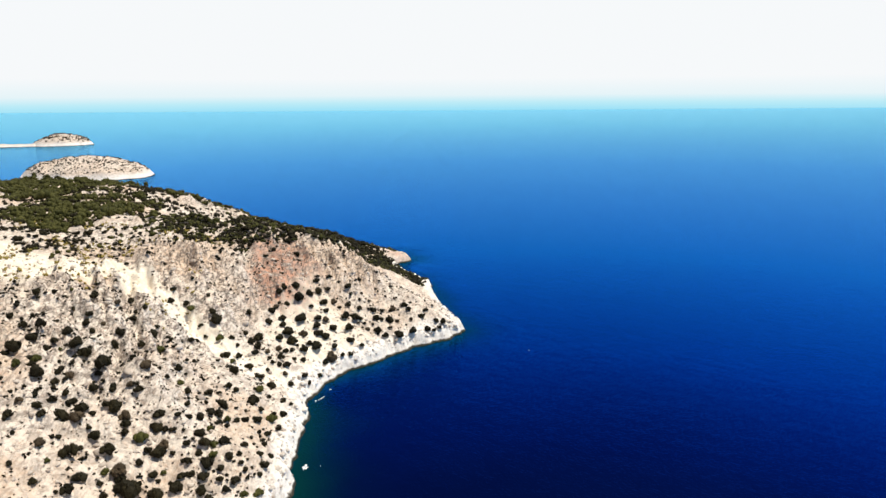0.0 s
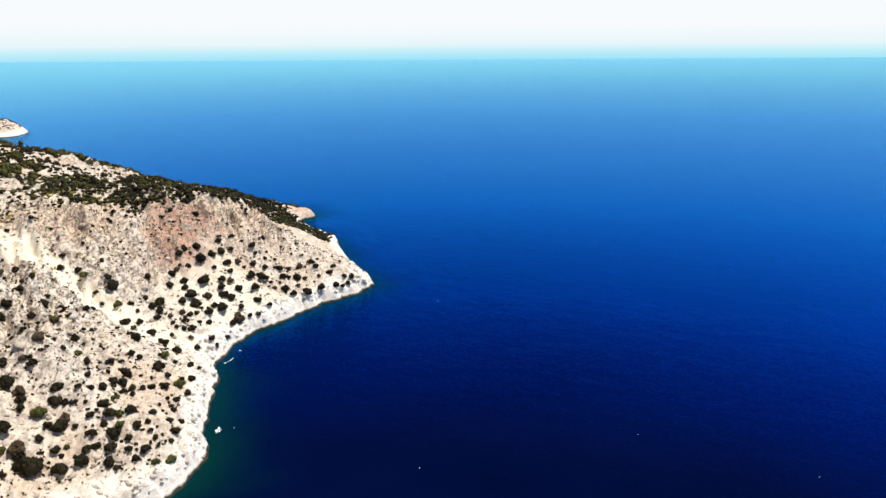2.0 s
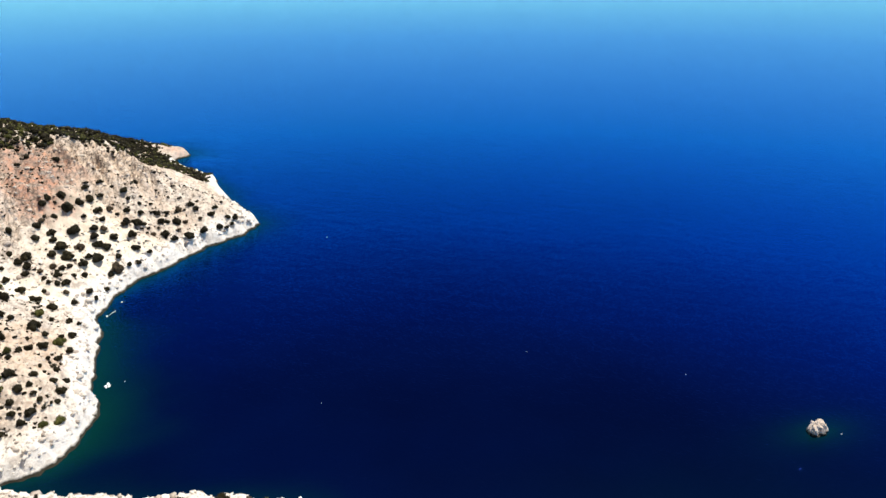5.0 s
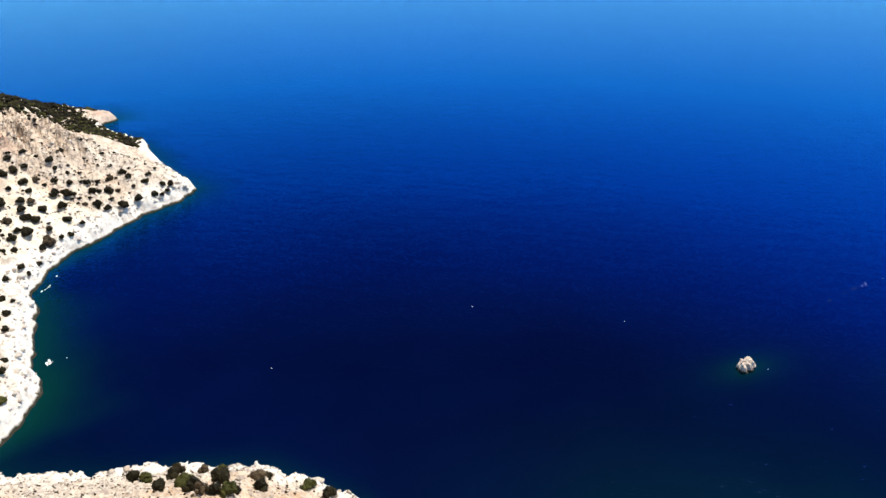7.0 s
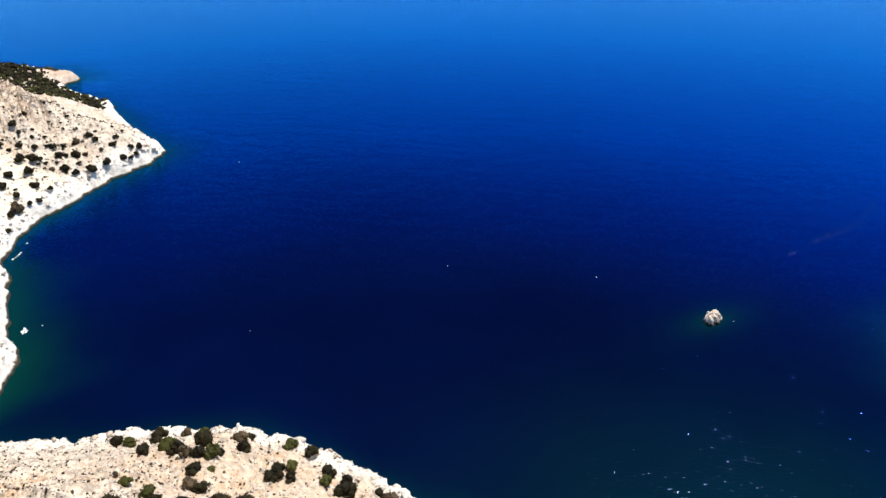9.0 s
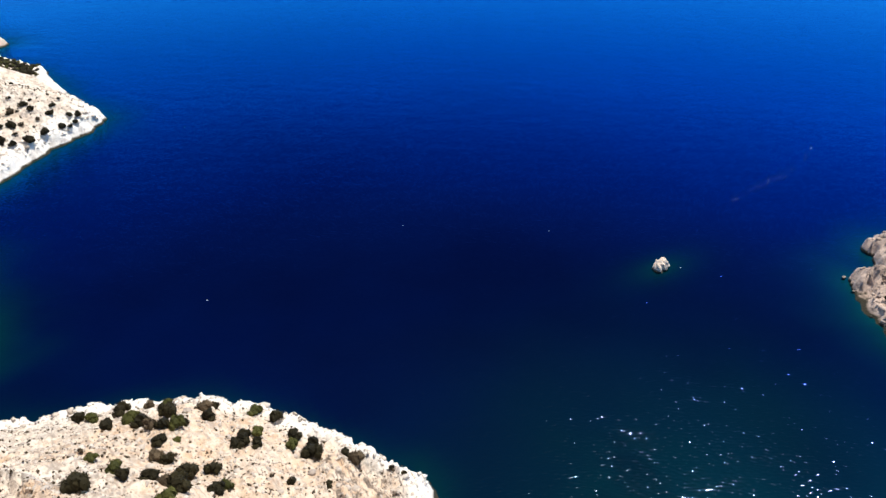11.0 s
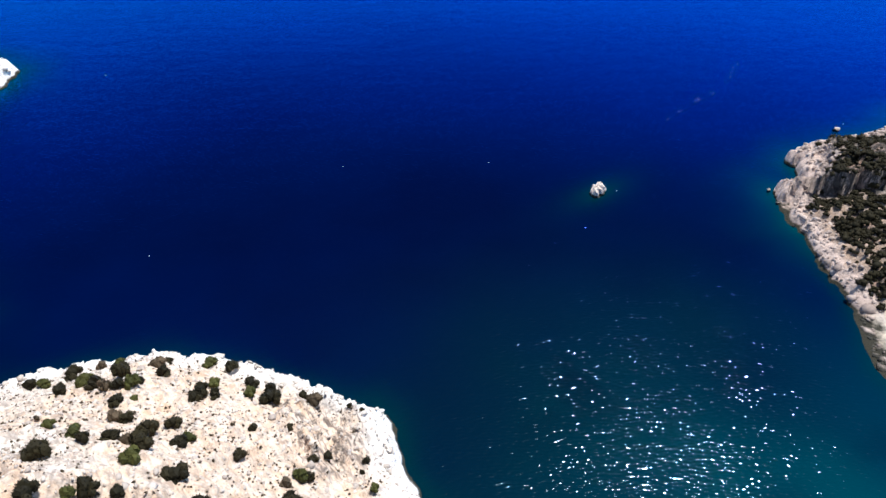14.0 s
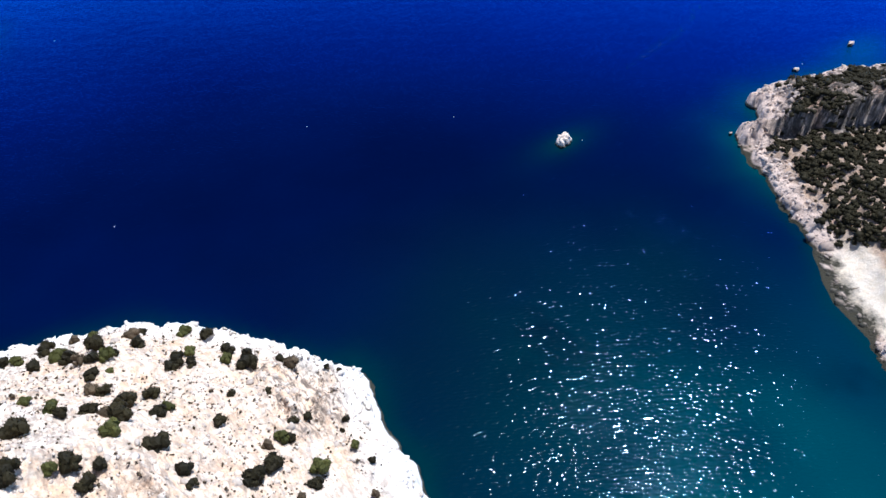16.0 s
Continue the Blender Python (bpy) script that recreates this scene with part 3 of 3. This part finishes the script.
SLOPE_LOW = [(-105.7, 167.4, 2.4), (-91.2, 167.0, 4.0), (-99.3, 166.6, 3.3), (-87.0, 164.9, 4.0), (-108.3, 164.7, 2.4), (-103.7, 164.6, 3.0), (-79.3, 164.4, 2.6), (-73.3, 164.3, 1.6),
             (-102.2, 163.0, 2.3), (-71.0, 163.0, 1.3), (-75.1, 162.4, 2.3), (-93.2, 162.3, 2.0), (-97.8, 161.8, 1.5), (-82.3, 159.7, 4.2), (-77.5, 159.5, 1.9), (-108.1, 159.0, 2.3),
             (-85.1, 158.5, 2.3), (-81.4, 158.3, 3.2), (-73.0, 158.3, 3.5), (-93.4, 157.9, 4.2), (-78.9, 156.1, 5.7), (-104.7, 155.2, 1.6), (-98.3, 155.0, 3.2), (-84.9, 154.6, 1.9),
             (-88.6, 153.1, 3.5), (-95.6, 152.4, 1.9), (-82.4, 151.1, 2.2), (-89.1, 148.3, 3.1), (-90.8, 146.5, 1.2), (-95.8, 146.2, 2.5), (-100.4, 146.0, 1.9)]
GULLY_SIDE_HIGH = [(-78.2, 266.8, 3.2), (-76.4, 254.4, 2.7), (-102.3, 253.4, 2.2), (-97.1, 251.4, 3.1), (-87.0, 249.7, 2.6), (-94.2, 248.3, 3.1), (-85.0, 247.4, 5.2), (-101.2, 247.2, 3.1),
                   (-79.6, 246.8, 2.6), (-77.1, 245.2, 2.2), (-89.8, 244.8, 2.2), (-82.8, 243.2, 3.0), (-87.5, 242.1, 1.7), (-75.5, 240.9, 2.6), (-71.0, 237.6, 3.0), (-67.7, 235.5, 2.5),
                   (-78.3, 235.0, 3.4), (-75.3, 232.9, 2.1), (-88.2, 229.6, 2.1), (-60.7, 228.1, 2.9), (-71.0, 221.4, 4.0), (-55.3, 221.2, 2.0), (-52.6, 220.9, 1.6), (-62.3, 218.9, 3.1),
                   (-59.4, 218.9, 2.0), (-82.2, 215.0, 1.6), (-53.2, 211.8, 2.7), (-67.5, 210.3, 2.3)]
GULLY_SIDE_MID = [(-62.3, 210.0, 4.2), (-69.6, 209.8, 2.3), (-55.0, 208.2, 1.9), (-58.8, 206.4, 2.3), (-80.9, 206.1, 1.5), (-55.1, 204.8, 3.4), (-52.2, 201.4, 2.2), (-81.8, 201.2, 3.0),
                  (-58.5, 200.3, 2.9), (-72.6, 199.9, 2.6), (-67.4, 197.4, 3.3), (-79.7, 196.6, 2.2), (-61.0, 196.5, 2.2), (-53.8, 195.0, 2.5), (-71.6, 194.5, 1.8), (-56.0, 193.9, 1.4),
                  (-76.7, 193.4, 2.9), (-64.2, 190.1, 2.8), (-74.7, 188.2, 2.1), (-63.5, 187.8, 1.7), (-56.3, 186.1, 1.4), (-69.8, 184.0, 3.1), (-50.1, 182.6, 1.7), (-66.8, 181.7, 2.0),
                  (-71.7, 181.1, 2.4), (-74.2, 179.6, 2.0), (-52.2, 179.5, 2.0), (-56.2, 179.1, 2.3)]
GULLY_SIDE_LOW = [(-67.9, 176.7, 3.3), (-60.9, 176.7, 3.0), (-50.0, 175.5, 2.6), (-76.5, 175.5, 2.4), (-56.7, 175.3, 2.0), (-63.2, 174.8, 2.3), (-65.2, 173.5, 3.0), (-69.7, 172.8, 2.3),
                  (-58.6, 172.8, 3.0), (-50.6, 172.1, 2.0), (-55.2, 171.9, 1.6), (-62.4, 171.4, 2.3), (-66.4, 171.3, 2.0), (-53.8, 170.5, 1.9), (-59.9, 169.1, 2.6), (-63.7, 169.1, 3.9),
                  (-68.4, 167.9, 2.6), (-49.8, 167.1, 2.9), (-55.3, 166.9, 2.9), (-67.1, 166.3, 2.3), (-64.0, 165.9, 3.2), (-59.2, 165.8, 1.9), (-68.8, 164.7, 2.3), (-53.0, 164.4, 2.6),
                  (-57.1, 163.8, 2.6), (-63.4, 163.1, 3.5), (-69.4, 161.5, 3.9)]
CAPE_HIGH = [(-8.9, 310.5, 2.6), (-18.8, 309.2, 3.6), (-52.7, 307.6, 2.6), (-48.4, 307.2, 1.5), (-16.8, 307.0, 2.6), (-23.8, 306.8, 3.1), (-3.9, 306.4, 2.3), (-43.7, 306.3, 3.6),
             (-10.6, 306.2, 3.1), (-0.7, 306.2, 3.3), (-2.5, 303.5, 2.0), (-38.6, 303.4, 2.0), (-15.2, 303.3, 2.0), (-52.5, 302.0, 2.5), (-57.4, 301.8, 3.0), (-28.6, 301.8, 2.0),
             (-4.8, 301.1, 2.0), (-7.9, 300.8, 3.5), (-32.0, 300.6, 3.0), (-21.3, 299.3, 2.5), (-37.9, 298.8, 2.5), (-24.5, 297.9, 3.5), (-43.2, 297.4, 3.0), (-55.7, 296.7, 4.5),
             (-14.1, 296.5, 4.0), (-30.1, 295.8, 3.5), (-49.2, 295.6, 3.5), (-46.6, 295.0, 2.0), (-65.0, 293.2, 4.0), (-37.0, 292.2, 2.5), (-58.8, 292.1, 4.4)]
CAPE_MID = [(-52.7, 291.6, 3.4), (-39.3, 291.4, 4.4), (-43.1, 290.0, 4.4), (-28.9, 290.0, 3.9), (-20.0, 289.7, 3.9), (-33.6, 288.3, 2.4), (-51.0, 287.9, 2.9), (-68.7, 287.7, 3.4),
            (-25.6, 287.7, 3.4), (-62.2, 286.7, 5.3), (-57.1, 286.4, 2.2), (-70.2, 284.9, 3.4), (-50.7, 282.7, 2.9), (-40.7, 282.5, 3.8), (-53.7, 282.2, 3.4), (-66.5, 282.1, 2.6),
            (-47.1, 279.2, 3.3), (-59.9, 278.9, 5.7), (-53.5, 278.1, 3.8), (-70.0, 276.9, 2.8), (-39.5, 276.7, 3.3), (-34.6, 276.2, 2.4), (-71.3, 274.3, 3.3), (-51.9, 273.9, 4.2),
            (-49.6, 273.9, 3.8), (-66.6, 273.4, 3.3), (-58.0, 270.4, 3.7), (-45.2, 270.1, 2.8), (-38.8, 269.9, 2.3), (-65.7, 269.7, 2.8)]
CAPE_LOW = [(-71.1, 267.8, 3.7), (-63.1, 266.8, 5.1), (-41.3, 266.5, 2.3), (-51.8, 266.1, 5.1), (-54.4, 265.9, 2.8), (-45.6, 263.1, 4.6), (-61.2, 263.0, 4.6), (-65.5, 262.3, 3.2),
            (-55.8, 261.1, 3.2), (-47.4, 260.4, 3.2), (-72.5, 256.8, 3.6), (-55.2, 256.2, 3.1), (-64.3, 255.6, 2.7), (-61.6, 255.2, 2.2), (-48.6, 252.5, 2.2), (-57.6, 252.2, 2.2),
            (-73.5, 250.8, 3.5), (-70.7, 249.9, 3.5), (-62.3, 249.5, 3.1), (-67.2, 249.2, 2.6), (-59.2, 245.9, 3.0), (-70.7, 245.4, 2.6), (-65.4, 245.1, 2.2), (-52.3, 245.1, 2.6),
            (-50.7, 244.2, 2.2), (-63.9, 243.2, 2.1), (-59.0, 241.6, 2.1), (-65.3, 240.6, 1.7), (-56.4, 238.6, 3.0), (-66.5, 236.2, 2.5)]
for spots, kinds in ((NEAR_TOP, ("dark", "green", "dark", "green", "dark", "dry", "dark")), (NEAR_SIDE, ("dark", "dark", "green", "dark", "dry", "dark")), (NEAR_FOOT, ("dark",)),
                     (SLOPE_HIGH, ("dark", "dark", "dark", "dark", "dry", "dark", "dark", "green", "dark")),
                     (SLOPE_MID, ("dark", "dark", "dark", "dark", "dry", "dark", "dark", "green", "dark")),
                     (SLOPE_LOW, ("dark", "dark", "dark", "dark", "dry", "dark", "dark", "green", "dark")),
                     (GULLY_SIDE_HIGH, ("dark", "dark", "dark", "dark", "dark", "green")),
                     (GULLY_SIDE_MID, ("dark", "dark", "dark", "dark", "dark", "green")),
                     (GULLY_SIDE_LOW, ("dark", "dark", "dark", "dark", "dark", "green")),
                     (CAPE_HIGH, ("dark", "dark", "dark", "dark", "dark", "dry", "dark")),
                     (CAPE_MID, ("dark", "dark", "dark", "dark", "dark", "dry", "dark")),
                     (CAPE_LOW, ("dark", "dark", "dark", "dark", "dark", "dry", "dark"))):
    for n, (x, y, w) in enumerate(spots):
        shrub(x, y, w, main_land, kinds[n % len(kinds)])


# ---- scrub past counting ----
def sprinkle(land, x0, x1, y0, y1, tries, want):
    """Places on land, kept by want(x, y, z, s, masks), with their heights."""
    x, y = rng.uniform(x0, x1, tries), rng.uniform(y0, y1, tries)
    z, s, masks = land(x, y)
    keep = (s > 1.5) & (rng.uniform(size=tries) < want(x, y, z, s, masks))
    return x[keep], y[keep], z[keep]


def scatter(name, protos, xyz, sizes, material, label, category, sink=0.05, flat=(0.8, 1.1)):
    """Many copies of a few shapes as one object."""
    vs, fs, n = [], [], 0
    for i, (x, y, z) in enumerate(zip(*xyz)):
        v, f = protos[i % len(protos)]
        a, w = rng.uniform(0, 6.283), sizes[i]
        c, s_ = math.cos(a) * w, math.sin(a) * w
        q = np.stack([v[:, 0] * c - v[:, 1] * s_ + x, v[:, 0] * s_ + v[:, 1] * c + y, v[:, 2] * w * rng.uniform(*flat) + z - sink * w], 1)
        vs.append(q)
        fs.append(f + n)
        n += len(q)
    co, tri = np.concatenate(vs).astype(np.float32), np.concatenate(fs).astype(np.int32)
    me = bpy.data.meshes.new(name)
    me.vertices.add(len(co))
    me.vertices.foreach_set("co", co.ravel())
    me.loops.add(tri.size)
    me.loops.foreach_set("vertex_index", tri.ravel())
    me.polygons.add(len(tri))
    me.polygons.foreach_set("loop_start", np.arange(0, tri.size, 3, dtype=np.int32))
    me.update(calc_edges=True)
    me.materials.append(material)
    return tagged(new(name, me), label, category, kind="stuff")


SMALL = [foliage(300 + i, 4, 1, 48, 0.08) for i in range(7)]
TINY = [foliage(330 + i, 2, 1, 10, 0.16) for i in range(6)]

open_slope = lambda x, y, z, s, m: np.clip((1 - m["green"]) * (s > 7) * (1 - m["bare"]) * (1 - 0.92 * m["sand"]), 0, 1) * (0.45 + 0.55 * (fbm(x, y, 14, 2, 401) > -0.1))
p = sprinkle(main_land, -190, -5, 135, 330, 2400, lambda *a: open_slope(*a) * 0.85)
scatter("scrub_on_slope", SMALL, p, rng.gamma(3, 0.35, len(p[0])) + 0.7, LEAF, "dark evergreen scrub dotted over a stony slope", "scrub")
p = sprinkle(main_land, -190, 36, 30, 330, 9000, lambda *a: open_slope(*a) * 0.7)
scatter("low_scrub", TINY, p, rng.uniform(0.35, 0.95, len(p[0])), DRY, "low brown cushion scrub between stones", "scrub")
p = sprinkle(main_land, -60, 36, 30, 135, 8500, lambda x, y, z, s, m: (s > 6) * (0.35 + 0.65 * (fbm(x, y, 9, 2, 403) > 0)))
scatter("cushion_scrub", TINY, p, rng.gamma(2.5, 0.11, len(p[0])) + 0.18, DRY, "small brown cushion plants among stones", "scrub")
p = sprinkle(main_land, -190, 0, 135, 335, 11000, lambda *a: open_slope(*a) * 0.7)
scatter("low_green_scrub", TINY, p, rng.uniform(0.4, 1.3, len(p[0])), LEAF, "low dark scrub between stones", "scrub")
p = sprinkle(main_land, -420, 0, 230, 640, 24000, lambda x, y, z, s, m: m["green"] * (1 - 0.8 * m["sand"]) * (0.2 + 0.8 * (fbm(x, y, 26, 3, 411) > -0.2)))
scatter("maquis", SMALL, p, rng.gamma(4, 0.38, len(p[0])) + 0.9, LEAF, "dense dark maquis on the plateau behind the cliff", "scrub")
p = sprinkle(main_land, -420, -60, 230, 640, 9000, lambda x, y, z, s, m: m["green"] * (fbm(x, y, 60, 3, 421) + 0.5 * step(-180, -260, x) > 0.05) * 0.9)
scatter("pine_maquis", SMALL, p, rng.gamma(5, 0.4, len(p[0])) + 1.2, PINE, "olive green pine scrub on the plateau", "scrub")
p = sprinkle(main_land, -135, 0, 290, 475, 7500, lambda x, y, z, s, m: m["green"] * (0.35 + 0.65 * (fbm(x, y, 12, 2, 415) > -0.3)))
scatter("ridge_maquis", SMALL, p, rng.gamma(4, 0.4, len(p[0])) + 0.9, LEAF, "close dark maquis along the crest of the headland", "scrub")
p = sprinkle(main_land, -135, 0, 290, 475, 5500, lambda x, y, z, s, m: m["green"] * 0.8)
scatter("ridge_pines", SMALL, p, rng.gamma(4, 0.35, len(p[0])) + 0.9, PINE, "olive green scrub along the crest of the headland", "scrub")
p = sprinkle(main_land, -420, -165, 300, 520, 7000, lambda x, y, z, s, m: m["green"] * step(-0.25, 0.1, fbm(x, y, 34, 3, 425)))
scatter("olive_pines", SMALL, p, rng.gamma(5, 0.45, len(p[0])) + 1.8, PINE, "stand of low olive green pines on the plateau", "scrub", flat=(1.0, 1.5))
p = sprinkle(main_land, -230, -95, 225, 320, 1500, lambda x, y, z, s, m: (1 - m["bare"]) * (fbm(x, y, 22, 2, 431) > -0.15) * 0.9)
scatter("yellow_scrub", TINY, p, rng.uniform(0.9, 2.5, len(p[0])), YELLOW, "yellow flowering spurge on sandy soil", "scrub")
p = sprinkle(island_land, 125, 300, -60, 86, 26000, lambda x, y, z, s, m: (s > 4) * (1 - 0.95 * m["bare"]) * np.where(fbm(x, y, 11, 3, 441) > np.where(m["crag"] > 0.6, 0.1, -0.6), 0.95, 0.12) * (np.hypot(x - 140, y - 22) > 15))
scatter("island_scrub", SMALL, p, rng.gamma(4, 0.3, len(p[0])) + 0.9, LEAF, "dense black-green scrub below and above the cliff", "scrub")
p = sprinkle(HEADLAND, -620, -330, 900, 1120, 4200, lambda x, y, z, s, m: (s > 6) * 0.8)
scatter("headland_scrub", TINY, p, rng.uniform(1.6, 4.0, len(p[0])), LEAF, "dark scrub dotted over the far headland", "scrub")
p = sprinkle(CAPE_FAR, -1000, -790, 1540, 1760, 3600, lambda x, y, z, s, m: (s > 5) * 0.5)
scatter("cape_scrub", TINY, p, rng.uniform(3.0, 7.0, len(p[0])), DRY, "brown scrub over the distant cape", "scrub")


# ---- stones ----
def stone_material(name, a, b):
    k = Mat(name)
    f = k.math("ADD", k.math("MULTIPLY", k.node("ShaderNodeNewGeometry").outputs["Random Per Island"], 0.6), k.math("MULTIPLY", k.noise(k.place(), 1.5, 5, 0.7), 0.5))
    z = k.node("ShaderNodeSeparateXYZ", Vector=k.place()).outputs[2]
    # dark waterline band: wet stone plus the shade under the rims, as colour
    wet_shade = k.ramp(k.math("ADD", k.math("MULTIPLY", z, 0.5), k.math("MULTIPLY", k.noise(k.place(), 0.35, 3), 0.8)), (0.64, 1.0), (0.92, 0.0))
    bs = k.node("ShaderNodeBsdfPrincipled", Base_Color=k.mix(wet_shade, k.mix(f, a, b), (0.030, 0.027, 0.018)), Roughness=0.9, Normal=k.bump(k.noise(k.place(), 3.0, 4), 0.6, 0.2))
    return k.finish(bs.outputs[0])


STONE = stone_material("loose_limestone", (0.22, 0.17, 0.135), (0.64, 0.56, 0.47))
BOULDER = stone_material("shore_boulders", (0.34, 0.29, 0.24), (0.76, 0.70, 0.62))
PINK_ROCK = stone_material("pinkish_broken_rock", (0.10, 0.07, 0.055), (0.52, 0.41, 0.34))


def block(level, size, seed, cuts=9):
    """An angular stone: a ball trimmed by flat breaks."""
    r = np.random.default_rng(seed)
    v, f = ICO[level]
    v = v.copy()
    for _ in range(cuts):
        n = r.normal(size=3)
        n /= np.linalg.norm(n)
        over = np.maximum(v @ n - r.uniform(0.35, 0.75), 0)
        v = v - over[:, None] * n
    return v * np.asarray(size), f


PEBBLES = [block(1, (0.62, 0.5, 0.42), 500 + i) for i in range(10)]
p = sprinkle(main_land, -60, 40, 30, 140, 9000, lambda x, y, z, s, m: (s > 2) * 0.9)
scatter("loose_stones", PEBBLES, p, rng.gamma(2.0, 0.25, len(p[0])) + 0.2, STONE, "loose weathered limestone blocks on the slope", "stones", 0.1)
p = sprinkle(main_land, -190, 5, 140, 340, 8000, lambda x, y, z, s, m: (s > 2) * (1 - m["green"]))
scatter("scree_stones", PEBBLES, p, rng.gamma(2.0, 0.4, len(p[0])) + 0.3, STONE, "scree blocks over the steep slope", "stones", 0.1)
p = sprinkle(main_land, -70, 45, 30, 345, 40000, lambda x, y, z, s, m: (s < 7) * 0.6)
scatter("shore_stones", PEBBLES, p, rng.gamma(1.6, 0.45, len(p[0])) + 0.25, BOULDER, "bleached jagged rock along the waterline", "stones", 0.12)
p = sprinkle(island_land, 120, 270, -10, 90, 20000, lambda x, y, z, s, m: (s < 6.5) * np.where(np.hypot(x - 140, y - 22) < 14, (s < 3.5) * 1.0, 0.8))
scatter("island_shore_stones", PEBBLES, p, rng.gamma(2.2, 0.45, len(p[0])) + 0.25, PINK_ROCK, "broken pinkish rocks along the island shore", "stones", 0.1)


def boulder(x, y, z, size, seed, level=3, label="angular sunlit boulder standing in the shallow water", name="boulder"):
    v, f = block(level, (0.6, 0.5, 0.5), seed, 12)
    v = v + 0.04 * np.stack([fbm(v[:, 1] * 9, v[:, 2] * 9, 1, 3, seed + k) for k in range(3)], 1)
    ob = new(name, mesh_of(name, v, f, PINK_ROCK))
    ob.matrix_world = pose(x, y, z, 0, 0, 57 * seed % 360) @ Matrix.Diagonal((size, size, size * 0.9, 1))
    return tagged(ob, label, "boulder", "boulders off the island")


for n, (x, y, w) in enumerate([(255, 84, 2.6), (224.5, 87.5, 2.5), (214.5, 83.5, 2.8), (211, 84.5, 1.7), (204, 84.6, 1.5), (200.5, 85.3, 1.4), (196.5, 86, 1.3), (175.5, 79.5, 1.5), (166, 65, 1.2),
                                (172, 74, 1.3), (190, 77, 1.4)]):
    boulder(x, y, 0.25 * w, w, 3 + n)

# the lone sea stack
v, f = lump(4, (0, 0, 0), (2.3, 1.8, 2.6), 77, 0.25)
v[:, :2] *= (1.12 - 0.17 * v[:, 2:3]).clip(0.3, 1.5)
v = v + 0.30 * np.stack([ridged(v[:, 1] + 3, v[:, 2] * 0.8, 1.6, 3, 80 + k) for k in range(3)], 1)
v[:, 2] = np.where(v[:, 2] > 2.2, 2.2 + (v[:, 2] - 2.2) * 0.5, v[:, 2])
stack = new("sea_stack", mesh_of("sea_stack", v, f, stone_material("sunlit_stack_rock", (0.19, 0.125, 0.08), (0.66, 0.55, 0.45))))
stack.matrix_world = pose(134.6, 109.8, 0.9, 0, 0, 30)
tagged(stack, "lone jagged pale rock standing in the open sea", "rock")


# ---- things afloat and ashore ----
def lathe(profile, sides=14):
    v = np.array([[r * math.cos(6.2832 * k / sides), r * math.sin(6.2832 * k / sides), z] for r, z in profile for k in range(sides)])
    f = [[a * sides + k, a * sides + (k + 1) % sides, (a + 1) * sides + (k + 1) % sides, (a + 1) * sides + k] for a in range(len(profile) - 1) for k in range(sides)]
    return v, f


FLOAT = mesh_of("float", *lathe([(0.01, -0.25), (0.25, -0.2), (0.38, 0.0), (0.36, 0.2), (0.2, 0.36), (0.07, 0.42), (0.06, 0.52), (0.001, 0.53)]), WHITE, True)
RING = mesh_of("mooring_ring", *lathe([(0.05, 0.5), (0.11, 0.53), (0.11, 0.58), (0.05, 0.6), (0.03, 0.55), (0.05, 0.5)]), DRIFT, True)
for x, y in ((80.1, 170.2), (118.8, 143.3), (139.5, 107.1), (15.0, 163.0), (37.0, 288.5), (230.5, 88.1), (-37.7, 191.9)):
    b = new("mooring_buoy")
    part("float", FLOAT, b)
    part("mooring_ring", RING, b, "dark metal ring")
    b.location, b.scale = (x, y, 0), (0.42, 0.42, 0.42)
    tagged(b, "small white mooring buoy floating on the sea", "buoy", "mooring buoys")


def foam_bits(name, spots, label):
    vs, fs, n = [], [], 0
    for x, y, w, stretch, a in spots:
        k = 9
        ang = np.arange(k) * 6.2832 / k
        r = w * rng.uniform(0.35, 1.0, k)
        px_, py_ = r * np.cos(ang) * stretch, r * np.sin(ang)
        ring = np.stack([x + px_ * math.cos(a) - py_ * math.sin(a), y + px_ * math.sin(a) + py_ * math.cos(a), np.full(k, 0.03)], 1)
        vs += [ring, [[x, y, 0.08]]]
        fs += [[n + i, n + (i + 1) % k, n + k] for i in range(k)]
        n += k + 1
    return tagged(new(name, mesh_of(name, np.concatenate(vs), fs, FOAM)), label, "foam", kind="stuff")


spots = [(-42.3 + rng.normal(0, 0.35), 191.2 + rng.normal(0, 1.0), rng.uniform(0.15, 0.45), 1.4, rng.uniform(0.8, 2)) for _ in range(18)]
spots += [(-47.0 + 0.5 * i + rng.normal(0, 0.2), 238.0 + 0.9 * i, rng.uniform(0.2, 0.5), 1.6, 1.0) for i in range(5)] + [(-43.5, 248.0, 0.5, 1.5, 0.8)]
foam_bits("shore_foam", spots, "white foam where swell breaks by the rocks")
spots = []
for i in range(30):
    t = rng.uniform(0, 1)
    spots.append((183 + 71 * t + rng.normal(0, 0.4), 126.5 + 5 * t + 11 * t * t + 1.2 * math.sin(9 * t) + rng.normal(0, 0.4), rng.uniform(0.05, 0.13), rng.uniform(1, 2.5), rng.uniform(0, 0.6)))
foam_bits("foam_streak", spots, "thin drifting line of foam on the open water")

log = new("driftwood_log", mesh_of("driftwood_log", *lathe([(0.01, -1.0), (0.13, -0.98), (0.15, -0.3), (0.12, 0.4), (0.09, 0.95), (0.01, 1.0)], 9), DRIFT, True))
log.matrix_world = pose(141.3, 22.6, height(141.3, 22.6, island_land) + 0.12, 90, 0, 60)
tagged(log, "dark weathered driftwood log lying on the sand beach", "driftwood")
